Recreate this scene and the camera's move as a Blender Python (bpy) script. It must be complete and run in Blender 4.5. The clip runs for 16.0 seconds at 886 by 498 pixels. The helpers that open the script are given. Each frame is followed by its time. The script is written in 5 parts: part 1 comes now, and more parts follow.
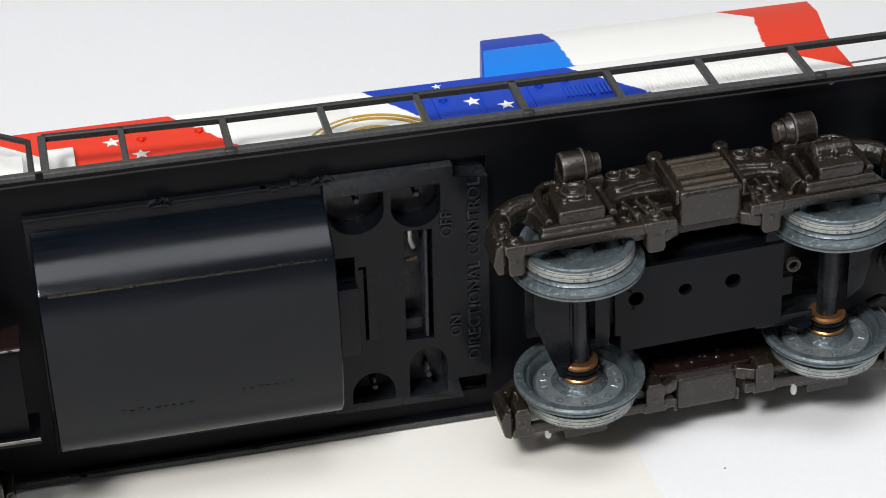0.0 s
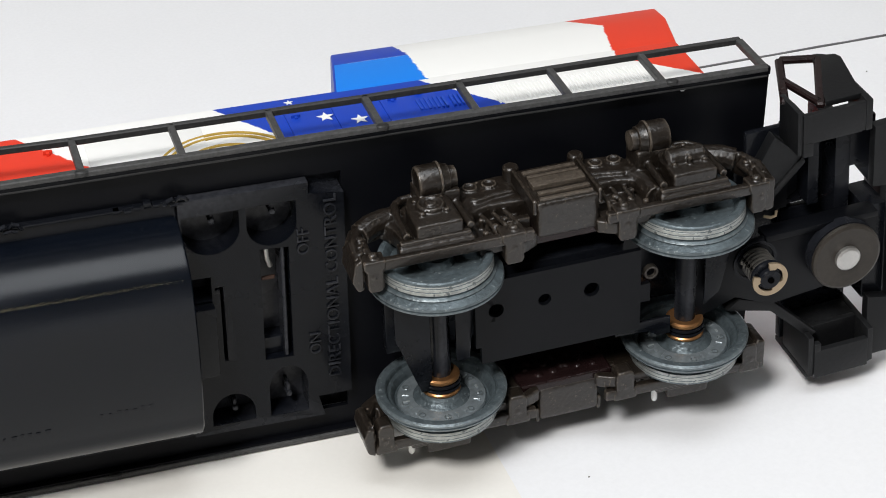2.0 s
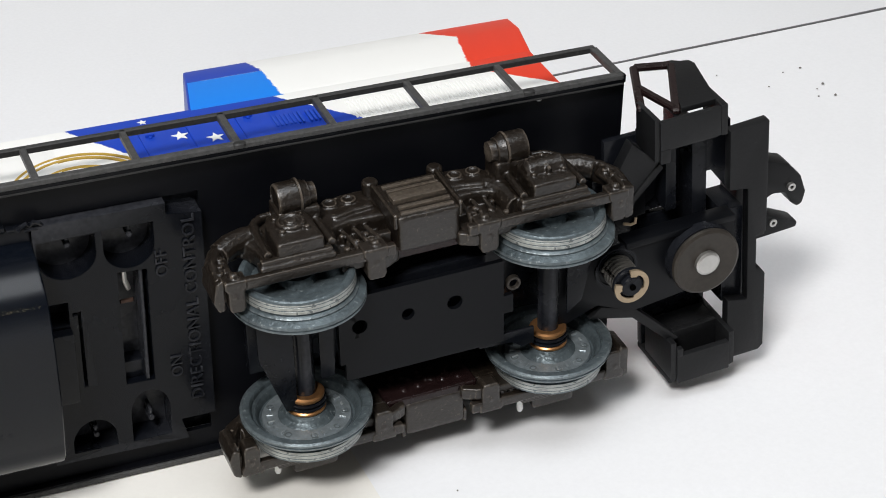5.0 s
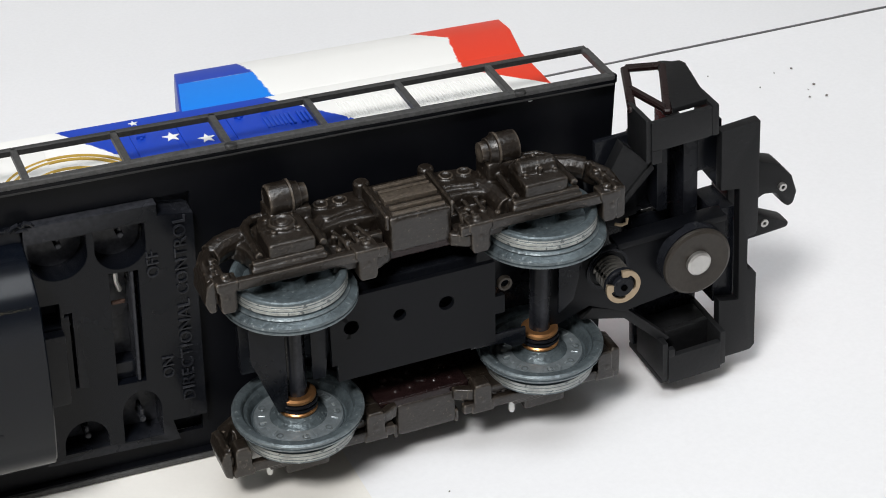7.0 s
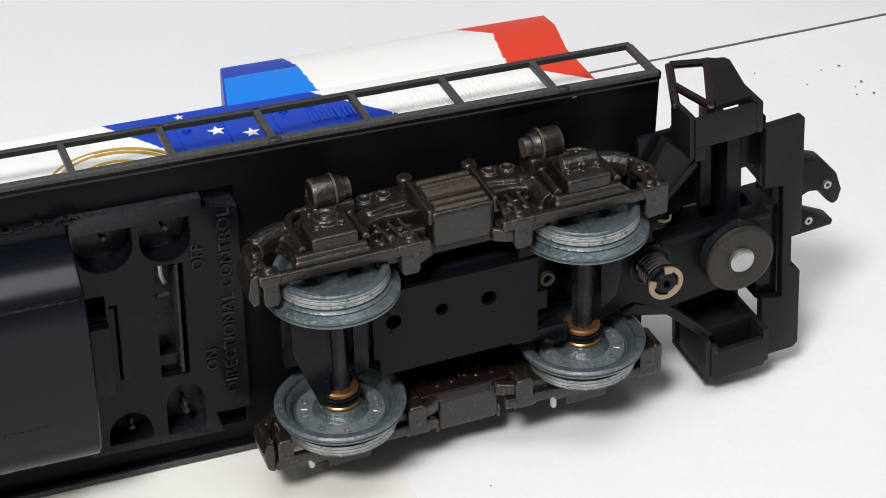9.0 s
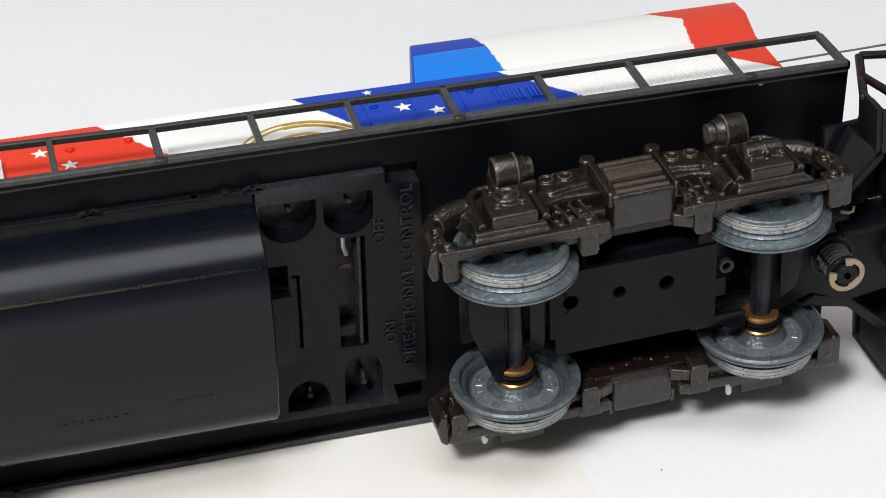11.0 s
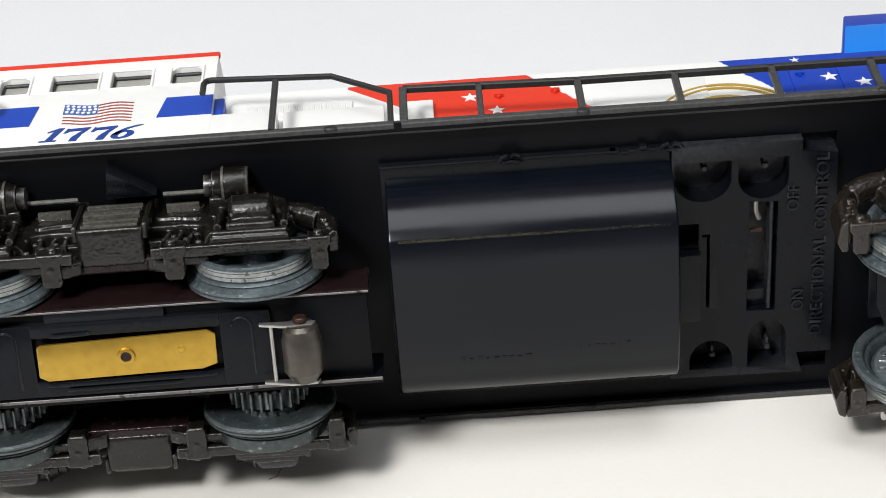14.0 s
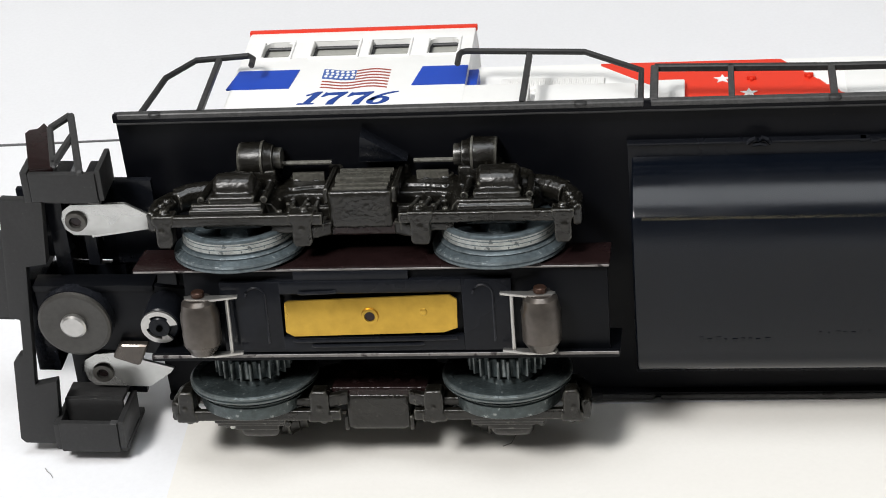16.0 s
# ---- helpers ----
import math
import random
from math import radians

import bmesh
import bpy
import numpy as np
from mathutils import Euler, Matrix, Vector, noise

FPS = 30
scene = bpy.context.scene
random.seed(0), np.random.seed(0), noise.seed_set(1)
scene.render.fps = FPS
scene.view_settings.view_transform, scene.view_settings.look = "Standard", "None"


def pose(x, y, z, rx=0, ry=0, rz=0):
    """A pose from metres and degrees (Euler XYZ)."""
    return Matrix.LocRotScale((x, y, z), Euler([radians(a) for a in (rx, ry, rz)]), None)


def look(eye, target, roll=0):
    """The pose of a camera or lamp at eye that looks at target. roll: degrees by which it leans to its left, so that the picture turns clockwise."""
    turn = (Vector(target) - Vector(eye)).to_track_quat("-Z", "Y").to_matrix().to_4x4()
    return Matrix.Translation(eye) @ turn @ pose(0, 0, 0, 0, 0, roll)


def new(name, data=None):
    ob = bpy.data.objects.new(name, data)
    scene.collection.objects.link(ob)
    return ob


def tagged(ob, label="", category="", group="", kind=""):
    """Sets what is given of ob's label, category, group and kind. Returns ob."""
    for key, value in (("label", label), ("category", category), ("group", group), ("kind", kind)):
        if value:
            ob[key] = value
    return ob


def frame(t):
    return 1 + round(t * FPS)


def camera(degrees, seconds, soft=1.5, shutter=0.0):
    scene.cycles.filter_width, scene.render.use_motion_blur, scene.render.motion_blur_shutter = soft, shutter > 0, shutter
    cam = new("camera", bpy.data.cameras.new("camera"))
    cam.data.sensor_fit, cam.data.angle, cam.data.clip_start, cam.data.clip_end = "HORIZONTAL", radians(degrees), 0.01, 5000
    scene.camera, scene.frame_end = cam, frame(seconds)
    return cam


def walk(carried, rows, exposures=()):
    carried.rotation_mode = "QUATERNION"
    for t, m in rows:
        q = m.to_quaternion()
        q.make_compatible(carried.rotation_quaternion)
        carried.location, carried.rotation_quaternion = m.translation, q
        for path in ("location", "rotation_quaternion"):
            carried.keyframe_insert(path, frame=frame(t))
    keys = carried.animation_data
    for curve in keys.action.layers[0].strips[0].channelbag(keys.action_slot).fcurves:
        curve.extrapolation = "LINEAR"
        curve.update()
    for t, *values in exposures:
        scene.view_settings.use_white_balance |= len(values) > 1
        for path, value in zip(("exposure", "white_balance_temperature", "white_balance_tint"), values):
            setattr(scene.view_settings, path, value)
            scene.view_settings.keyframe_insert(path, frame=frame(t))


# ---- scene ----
# The camera turns on a stand in front of a toy locomotive that lies on its side.
# Lengths in the builders below are millimetres; MM brings them to metres.
MM = 0.001
cam = camera(24.85, 16.0, 0.95)
PATH = [
    (0, -0.03421, -0.35143, 0.28111, 56.855, 0.950, -12.958),
    (0.5, -0.03484, -0.35037, 0.28122, 56.846, 0.740, -13.842),
    (1, -0.03503, -0.34921, 0.28093, 56.928, 0.464, -15.347),
    (1.5, -0.03574, -0.34838, 0.28076, 56.988, 0.254, -16.333),
    (2, -0.03589, -0.34760, 0.28047, 57.091, -0.025, -17.572),
    (2.5, -0.03619, -0.34639, 0.28040, 57.129, -0.237, -18.723),
    (3, -0.03658, -0.34546, 0.28036, 57.169, -0.457, -19.656),
    (3.5, -0.03644, -0.34483, 0.28003, 57.265, -0.635, -20.638),
    (4, -0.03653, -0.34428, 0.27994, 57.319, -0.770, -21.367),
    (4.5, -0.03698, -0.34357, 0.27989, 57.346, -0.866, -21.913),
    (7, -0.03694, -0.34375, 0.27946, 57.454, -0.917, -22.348),
    (7.5, -0.03676, -0.34318, 0.27958, 57.416, -0.964, -22.515),
    (8, -0.03652, -0.34355, 0.27980, 57.402, -0.877, -22.375),
    (8.2, -0.03637, -0.34391, 0.27988, 57.403, -0.818, -22.287),
    (10.3, -0.03475, -0.34764, 0.28076, 56.975, 0.301, -17.233),
    (10.5, -0.03460, -0.34799, 0.28085, 56.941, 0.430, -16.748),
    (11, -0.03484, -0.34940, 0.28129, 56.850, 0.619, -15.182),
    (11.5, -0.03348, -0.35050, 0.28154, 56.721, 1.102, -13.311),
    (12, -0.03347, -0.35186, 0.28220, 56.576, 1.509, -11.227),
    (12.5, -0.03293, -0.35348, 0.28249, 56.524, 1.898, -9.395),
    (13, -0.03175, -0.35527, 0.28254, 56.501, 2.408, -7.125),
    (13.5, -0.03082, -0.35743, 0.28264, 56.484, 3.008, -4.351),
    (14, -0.02968, -0.35897, 0.28307, 56.443, 3.487, -2.022),
    (14.5, -0.02887, -0.36044, 0.28316, 56.462, 3.902, 0.056),
    (15, -0.02815, -0.36152, 0.28362, 56.439, 4.221, 1.772),
    (15.5, -0.02707, -0.36297, 0.28376, 56.482, 4.651, 3.879),
    (16, -0.02610, -0.36450, 0.28368, 56.570, 5.028, 5.829),
]
walk(cam, [(t, pose(x, y, z, rx, ry, rz)) for t, x, y, z, rx, ry, rz in PATH])

# ---- world and lamps ----
world = bpy.data.worlds.new("room_air")
scene.world = world
world.use_nodes = True
world.node_tree.nodes["Background"].inputs[0].default_value = (0.86, 0.92, 1.0, 1)
world.node_tree.nodes["Background"].inputs[1].default_value = 0.08
scene.view_settings.exposure = 0.0


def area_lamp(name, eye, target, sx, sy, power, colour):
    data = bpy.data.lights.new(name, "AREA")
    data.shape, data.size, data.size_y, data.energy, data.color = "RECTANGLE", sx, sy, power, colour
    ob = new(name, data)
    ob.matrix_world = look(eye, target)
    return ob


area_lamp("room_lamp", (-0.58, -0.76, 1.24), (0, 0, 0), 0.34, 0.28, 21.4, (0.99, 0.972, 0.955))
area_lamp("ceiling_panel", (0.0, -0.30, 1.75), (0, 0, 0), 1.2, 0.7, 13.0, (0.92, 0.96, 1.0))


# ---- materials ----
def material(name, colour, rough=0.5, metal=0.0, vary=0.12, grain=600.0, bump=0.1, blotch=60.0, wear=None, wear_at=0.64, spec=0.35, edge=None, keen=(0.55, 0.68)):
    """Paint, plastic or metal with a fine grain, larger blotches and, if wanted, worn spots of another colour."""
    mat = bpy.data.materials.new(name)
    mat.use_nodes = True
    nt = mat.node_tree
    n, link = nt.nodes, nt.links.new
    bsdf = n["Principled BSDF"]
    bsdf.inputs["Metallic"].default_value = metal
    bsdf.inputs["Specular IOR Level"].default_value = spec
    geo = n.new("ShaderNodeTexCoord")
    fine, broad = n.new("ShaderNodeTexNoise"), n.new("ShaderNodeTexNoise")
    fine.inputs["Scale"].default_value, fine.inputs["Detail"].default_value = grain, 5
    broad.inputs["Scale"].default_value, broad.inputs["Detail"].default_value = blotch, 4
    link(geo.outputs["Object"], fine.inputs["Vector"])
    link(geo.outputs["Object"], broad.inputs["Vector"])
    both = n.new("ShaderNodeMath")
    both.operation = "ADD"
    link(fine.outputs["Fac"], both.inputs[0])
    link(broad.outputs["Fac"], both.inputs[1])
    tone = n.new("ShaderNodeMapRange")
    tone.inputs["From Min"].default_value, tone.inputs["From Max"].default_value = 0.6, 1.4
    tone.inputs["To Min"].default_value, tone.inputs["To Max"].default_value = 1 - vary, 1 + vary
    link(both.outputs[0], tone.inputs["Value"])
    mix = n.new("ShaderNodeMix")
    mix.data_type, mix.blend_type = "RGBA", "MULTIPLY"
    mix.inputs["Factor"].default_value = 1
    mix.inputs["A"].default_value = (*colour, 1)
    link(tone.outputs[0], mix.inputs["B"])
    out = mix.outputs["Result"]
    if wear:
        spots = n.new("ShaderNodeMapRange")
        spots.inputs["From Min"].default_value, spots.inputs["From Max"].default_value = wear_at, wear_at + 0.06
        link(fine.outputs["Fac"], spots.inputs["Value"])
        over = n.new("ShaderNodeMix")
        over.data_type = "RGBA"
        over.inputs["B"].default_value = (*wear, 1)
        link(spots.outputs[0], over.inputs["Factor"])
        link(out, over.inputs["A"])
        out = over.outputs["Result"]
    # Pale sharp edges: edge highlights as well as rubbing, put into the colour.
    if edge:
        shape, rim = n.new("ShaderNodeNewGeometry"), n.new("ShaderNodeMapRange")
        rim.inputs["From Min"].default_value, rim.inputs["From Max"].default_value = keen
        patchy = n.new("ShaderNodeMath")
        patchy.operation = "MULTIPLY"
        link(shape.outputs["Pointiness"], rim.inputs["Value"])
        link(rim.outputs[0], patchy.inputs[0])
        link(fine.outputs["Fac"], patchy.inputs[1])
        edge_glint_wear = n.new("ShaderNodeMix")
        edge_glint_wear.data_type = "RGBA"
        edge_glint_wear.inputs["B"].default_value = (*edge, 1)
        link(patchy.outputs[0], edge_glint_wear.inputs["Factor"])
        link(out, edge_glint_wear.inputs["A"])
        out = edge_glint_wear.outputs["Result"]
    link(out, bsdf.inputs["Base Color"])
    gloss = n.new("ShaderNodeMapRange")
    gloss.inputs["From Min"].default_value, gloss.inputs["From Max"].default_value = 0.3, 0.7
    gloss.inputs["To Min"].default_value, gloss.inputs["To Max"].default_value = max(rough - 0.08, 0.02), rough + 0.08
    link(broad.outputs["Fac"], gloss.inputs["Value"])
    link(gloss.outputs[0], bsdf.inputs["Roughness"])
    if bump:
        relief = n.new("ShaderNodeBump")
        relief.inputs["Strength"].default_value, relief.inputs["Distance"].default_value = bump, 0.0004
        link(fine.outputs["Fac"], relief.inputs["Height"])
        link(relief.outputs[0], bsdf.inputs["Normal"])
    return mat


BLACK = material("black_plastic", (0.0034, 0.0042, 0.0064), 0.24, bump=0.06, grain=900, wear=(0.05, 0.05, 0.055), wear_at=0.755, edge=(0.05, 0.052, 0.06), spec=0.17)
FRAME = material("black_painted_steel", (0.0036, 0.0040, 0.0056), 0.40, bump=0.06, grain=700, wear=(0.012, 0.011, 0.011), wear_at=0.72, spec=0.11)
TANKM = material("satin_black_tank", (0.0030, 0.0044, 0.0076), 0.17, bump=0.03, grain=3000, vary=0.18, blotch=30, spec=0.27)
MATTE = material("matte_black_plastic", (0.0055, 0.0057, 0.0064), 0.42, bump=0.10, grain=1200, wear=(0.022, 0.022, 0.022), wear_at=0.70, edge=(0.07, 0.072, 0.075), spec=0.22)
PLATE = material("blackened_plate", (0.0032, 0.0036, 0.0048), 0.38, bump=0.03, grain=900, vary=0.10, wear=(0.012, 0.012, 0.014), wear_at=0.74, spec=0.14)
RUST = material("oily_brown_black", (0.013, 0.0065, 0.0065), 0.24, vary=0.35, bump=0.12, grain=500, spec=0.3)
TRUCK = material("brown_black_casting", (0.0125, 0.0090, 0.0064), 0.36, vary=0.5, bump=0.3, grain=1400, wear=(0.065, 0.052, 0.039), wear_at=0.64, spec=0.6, edge=(0.20, 0.165, 0.13), keen=(0.52, 0.60))
WASHER = material("dark_brown_washer", (0.034, 0.029, 0.024), 0.42, metal=0.3, vary=0.3, bump=0.1, grain=900)
TRUCK2 = material("olive_black_casting", (0.0074, 0.0067, 0.0051), 0.30, vary=0.45, bump=0.2, grain=1400, wear=(0.04, 0.038, 0.031), wear_at=0.67, spec=0.5, edge=(0.22, 0.215, 0.185), keen=(0.52, 0.60))
ZINC = material("grey_zinc_wheel", (0.092, 0.115, 0.126), 0.34, metal=0.40, vary=0.42, bump=0.6, grain=900, blotch=240, wear=(0.25, 0.28, 0.285), wear_at=0.65, edge=(0.52, 0.56, 0.57))
WEB = material("clean_zinc_web", (0.21, 0.245, 0.265), 0.36, metal=0.5, vary=0.3, bump=0.5, grain=900, blotch=240, edge=(0.5, 0.54, 0.55))
TREAD = material("worn_bright_tread", (0.36, 0.375, 0.36), 0.40, metal=0.6, vary=0.45, bump=0.6, grain=700, blotch=220, wear=(0.12, 0.13, 0.13), wear_at=0.58)
DARKZ = material("darkened_wheel", (0.058, 0.073, 0.075), 0.36, metal=0.45, vary=0.40, bump=0.5, grain=900, blotch=200, wear=(0.26, 0.28, 0.275), wear_at=0.65, edge=(0.62, 0.66, 0.65))
STEEL = material("plain_steel", (0.48, 0.47, 0.45), 0.36, metal=0.9, vary=0.15, bump=0.08, grain=600)
DULL = material("dull_grey_steel", (0.062, 0.060, 0.056), 0.42, metal=0.55, vary=0.22, bump=0.1, grain=900, edge=(0.25, 0.23, 0.2))
ALU = material("bright_pressed_metal", (0.52, 0.52, 0.50), 0.30, metal=0.9, vary=0.16, bump=0.08, grain=300)
COPPER = material("copper_bushing", (0.58, 0.29, 0.12), 0.36, metal=0.9, vary=0.2, bump=0.08)
COPPERDARK = material("tarnished_copper", (0.05, 0.026, 0.018), 0.3, metal=0.5, vary=0.3, bump=0.1)
SCRAPED = material("scraped_bare_edge", (0.17, 0.16, 0.155), 0.35, metal=0.6, vary=0.5, grain=300, wear=(0.03, 0.025, 0.025), wear_at=0.58)
CLIP = material("brownish_clip", (0.36, 0.28, 0.19), 0.4, metal=0.7)
GREY = material("grey_black_plastic", (0.021, 0.021, 0.0212), 0.46, bump=0.12, grain=1200, vary=0.15, wear=(0.045, 0.045, 0.044), wear_at=0.70, edge=(0.085, 0.085, 0.085), spec=0.3)
HOLE_SHADE = material("painted_hole_shade", (0.0012, 0.0012, 0.0012), 0.7, vary=0.0, bump=0, spec=0.0)
BRASS = material("yellow_brass", (0.52, 0.325, 0.055), 0.32, metal=0.85, vary=0.18, bump=0.08, grain=420, blotch=70)
PAPER_WARM = material("warm_white_paper", (0.80, 0.78, 0.735), 0.8, vary=0.02, bump=0.06, grain=900, blotch=14)
PAPER_COOL = material("cool_white_paper", (0.80, 0.805, 0.82), 0.8, vary=0.03, bump=0.05, grain=900, blotch=9)
SPECK = material("dark_grit", (0.17, 0.16, 0.15), 0.8)
WHITE = material("white_plastic", (0.83, 0.83, 0.81), 0.36, vary=0.02, bump=0.02)
RED = material("red_paint", (0.70, 0.045, 0.022), 0.34, vary=0.06, bump=0.02)
BLUE = material("blue_paint", (0.012, 0.06, 0.42), 0.34, vary=0.06, bump=0.02)
GOLD = material("gold_ink", (0.46, 0.30, 0.05), 0.45, vary=0.1, bump=0.0)
GLASS = material("smoky_clear_window", (0.33, 0.33, 0.30), 0.2, vary=0.1, bump=0.0)
ROLLER = material("dark_steel_roller", (0.10, 0.088, 0.078), 0.30, metal=0.75, vary=0.25, bump=0.12, grain=700)
WALL = material("plain_wall_paint", (0.8, 0.8, 0.79), 0.8, blotch=2, grain=80, vary=0.03)
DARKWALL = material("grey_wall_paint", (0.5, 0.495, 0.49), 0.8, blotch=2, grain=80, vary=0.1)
WOOD = material("brown_floor", (0.16, 0.11, 0.07), 0.5, blotch=3, grain=40, vary=0.2)


def livery_material():
    """White shell with slanted red and blue bands, their edges slightly ragged where the paint was sprayed over a mask."""
    mat = bpy.data.materials.new("red_white_blue_shell")
    mat.use_nodes = True
    nt = mat.node_tree
    n, link = nt.nodes, nt.links.new
    bsdf = n["Principled BSDF"]
    co, split, ragged = n.new("ShaderNodeTexCoord"), n.new("ShaderNodeSeparateXYZ"), n.new("ShaderNodeTexNoise")
    ragged.inputs["Scale"].default_value, ragged.inputs["Detail"].default_value = 900, 6
    link(co.outputs["Object"], split.inputs[0])
    link(co.outputs["Object"], ragged.inputs["Vector"])

    def op(kind, a, b):
        m = n.new("ShaderNodeMath")
        m.operation = kind
        for i, v in enumerate((a, b)):
            if isinstance(v, (int, float)):
                m.inputs[i].default_value = v
            else:
                link(v, m.inputs[i])
        return m.outputs[0]

    x, y = split.outputs[0], split.outputs[1]
    rough_edge = op("MULTIPLY", op("SUBTRACT", ragged.outputs["Fac"], 0.5), 0.0014)

    def past(x0, slope, jag):
        """1 where x lies past a slanted line that leans by slope along y."""
        line = op("ADD", op("MULTIPLY", y, slope), x0 * MM)
        xx = op("ADD", x, rough_edge) if jag else x
        return op("MULTIPLY", op("SUBTRACT", xx, line), 2600 if jag else 20000)

    def band(a, b):
        both = op("MINIMUM", past(*a), op("MULTIPLY", past(*b), -1.0))
        m = n.new("ShaderNodeClamp")
        link(both, m.inputs[0])
        return m.outputs[0]

    def clamp(v):
        m = n.new("ShaderNodeClamp")
        link(v, m.inputs[0])
        return m.outputs[0]

    red_start = op("MINIMUM", past(-50.1, 0.0, 0), op("MAXIMUM", past(-11.3, -1.19, 0), past(-38.0, 0.0, 0)))
    red_left = clamp(op("MINIMUM", red_start, op("MULTIPLY", past(16.9, -0.81, 1), -1.0)))
    blue_mid = band((56.9, -0.74, 1), (111.0, -0.957, 1))
    sprayed_end = op("MINIMUM", past(59.0, 0.0, 0), op("MULTIPLY", past(83.6, -0.06, 1), -1.0))
    # Stronger light on the side facet, put into the colour as a paler blue.
    lit_side_blue = clamp(op("MINIMUM", sprayed_end, op("MINIMUM", op("MULTIPLY", op("SUBTRACT", y, 33.2 * MM), 20000), op("MULTIPLY", op("SUBTRACT", 46.5 * MM, y), 20000))))
    blue_top = clamp(op("MINIMUM", sprayed_end, op("MULTIPLY", op("SUBTRACT", y, 46.5 * MM), 20000)))
    on_hood = op("MINIMUM", past(124.0, 0.0, 0), past(161.4, -1.2, 1))
    on_top = op("MINIMUM", past(157.0, -0.6, 1), op("MULTIPLY", op("SUBTRACT", y, 46.5 * MM), 20000))
    on_side = op("MINIMUM", past(119.4, 0.19, 1), op("MULTIPLY", op("SUBTRACT", y, 31.0 * MM), 20000))
    red_end = clamp(op("MAXIMUM", op("MINIMUM", on_hood, op("MULTIPLY", op("SUBTRACT", 31.0 * MM, y), 20000)), op("MAXIMUM", on_top, on_side)))
    section_end = clamp(op("MINIMUM", op("MINIMUM", past(59.0, 0.0, 0), op("MULTIPLY", past(52.9, 0.22, 0), -1.0)), op("MULTIPLY", op("SUBTRACT", y, 33.2 * MM), 20000)))
    paint = None
    for colour, mask in (((0.70, 0.045, 0.022, 1), red_left), ((0.010, 0.05, 0.42, 1), blue_mid), ((0.007, 0.20, 0.74, 1), lit_side_blue), ((0.010, 0.05, 0.42, 1), blue_top), ((0.72, 0.05, 0.022, 1), red_end), ((0.010, 0.05, 0.42, 1), section_end)):
        m = n.new("ShaderNodeMix")
        m.data_type = "RGBA"
        link(mask, m.inputs["Factor"])
        if paint is None:
            m.inputs["A"].default_value = (0.83, 0.83, 0.81, 1)
        else:
            link(paint, m.inputs["A"])
        m.inputs["B"].default_value = colour
        paint = m.outputs["Result"]
    link(paint, bsdf.inputs["Base Color"])
    bsdf.inputs["Roughness"].default_value = 0.38
    bsdf.inputs["Specular IOR Level"].default_value = 0.25
    return mat


LIVERY = livery_material()


# ---- mesh builders ----
def ends(bm, before):
    return [v for v in bm.verts if v not in before]


def bevel_new(bm, before_faces, width, seg=2, limit=20):
    faces = [f for f in bm.faces if f not in before_faces]
    edges = {e for f in faces for e in f.edges if len(e.link_faces) == 2 and e.calc_face_angle(0) > radians(limit)}
    if width > 0 and edges:
        bmesh.ops.bevel(bm, geom=list(edges), offset=width, segments=seg, affect="EDGES", profile=0.6, clamp_overlap=True)


def box(bm, x0, x1, y0, y1, z0, z1, bev=0.25, seg=2):
    prism(bm, [(x0, y0), (x1, y0), (x1, y1), (x0, y1)], "z", z0, z1, bev, seg)


def prism(bm, points, axis, a, b, bev=0.25, seg=2):
    """A polygon drawn in the plane across the axis, drawn out from a to b. Points are (x, y) for z, (x, z) for y, (y, z) for x."""
    old = set(bm.faces)
    put = {"z": lambda p, h: (p[0], p[1], h), "y": lambda p, h: (p[0], h, p[1]), "x": lambda p, h: (h, p[0], p[1])}[axis]
    low = [bm.verts.new(put(p, a)) for p in points]
    top = [bm.verts.new(put(p, b)) for p in points]
    k = len(points)
    made = [bm.faces.new(low[::-1]), bm.faces.new(top)]
    made += [bm.faces.new((low[i], low[(i + 1) % k], top[(i + 1) % k], top[i])) for i in range(k)]
    bmesh.ops.recalc_face_normals(bm, faces=made)
    bevel_new(bm, old, bev, seg)


def lathe(bm, profile, centre, axis="z", seg=40):
    """Turns a closed or open profile of (radius, height) about an axis through centre."""
    def put(r, h, a):
        c, s = r * math.cos(a), r * math.sin(a)
        v = {"z": (c, s, h), "y": (c, h, s), "x": (h, c, s)}[axis]
        return tuple(p + q for p, q in zip(v, centre))
    rings = []
    for r, h in profile:
        if r < 1e-6:
            rings.append([bm.verts.new(put(0, h, 0))] * seg)
        else:
            rings.append([bm.verts.new(put(r, h, 2 * math.pi * i / seg)) for i in range(seg)])
    made = []
    for p, q in zip(rings, rings[1:]):
        for i in range(seg):
            j = (i + 1) % seg
            vs = []
            for v in (p[i], p[j], q[j], q[i]):
                if v not in vs:
                    vs.append(v)
            if len(vs) > 2:
                made.append(bm.faces.new(vs))
    bmesh.ops.recalc_face_normals(bm, faces=made)


def rod(bm, centre, axis, r, h, seg=24, edge=0.2):
    lathe(bm, [(0, 0), (r - edge, 0), (r, edge), (r, h - edge), (r - edge, h), (0, h)], centre, axis, seg)


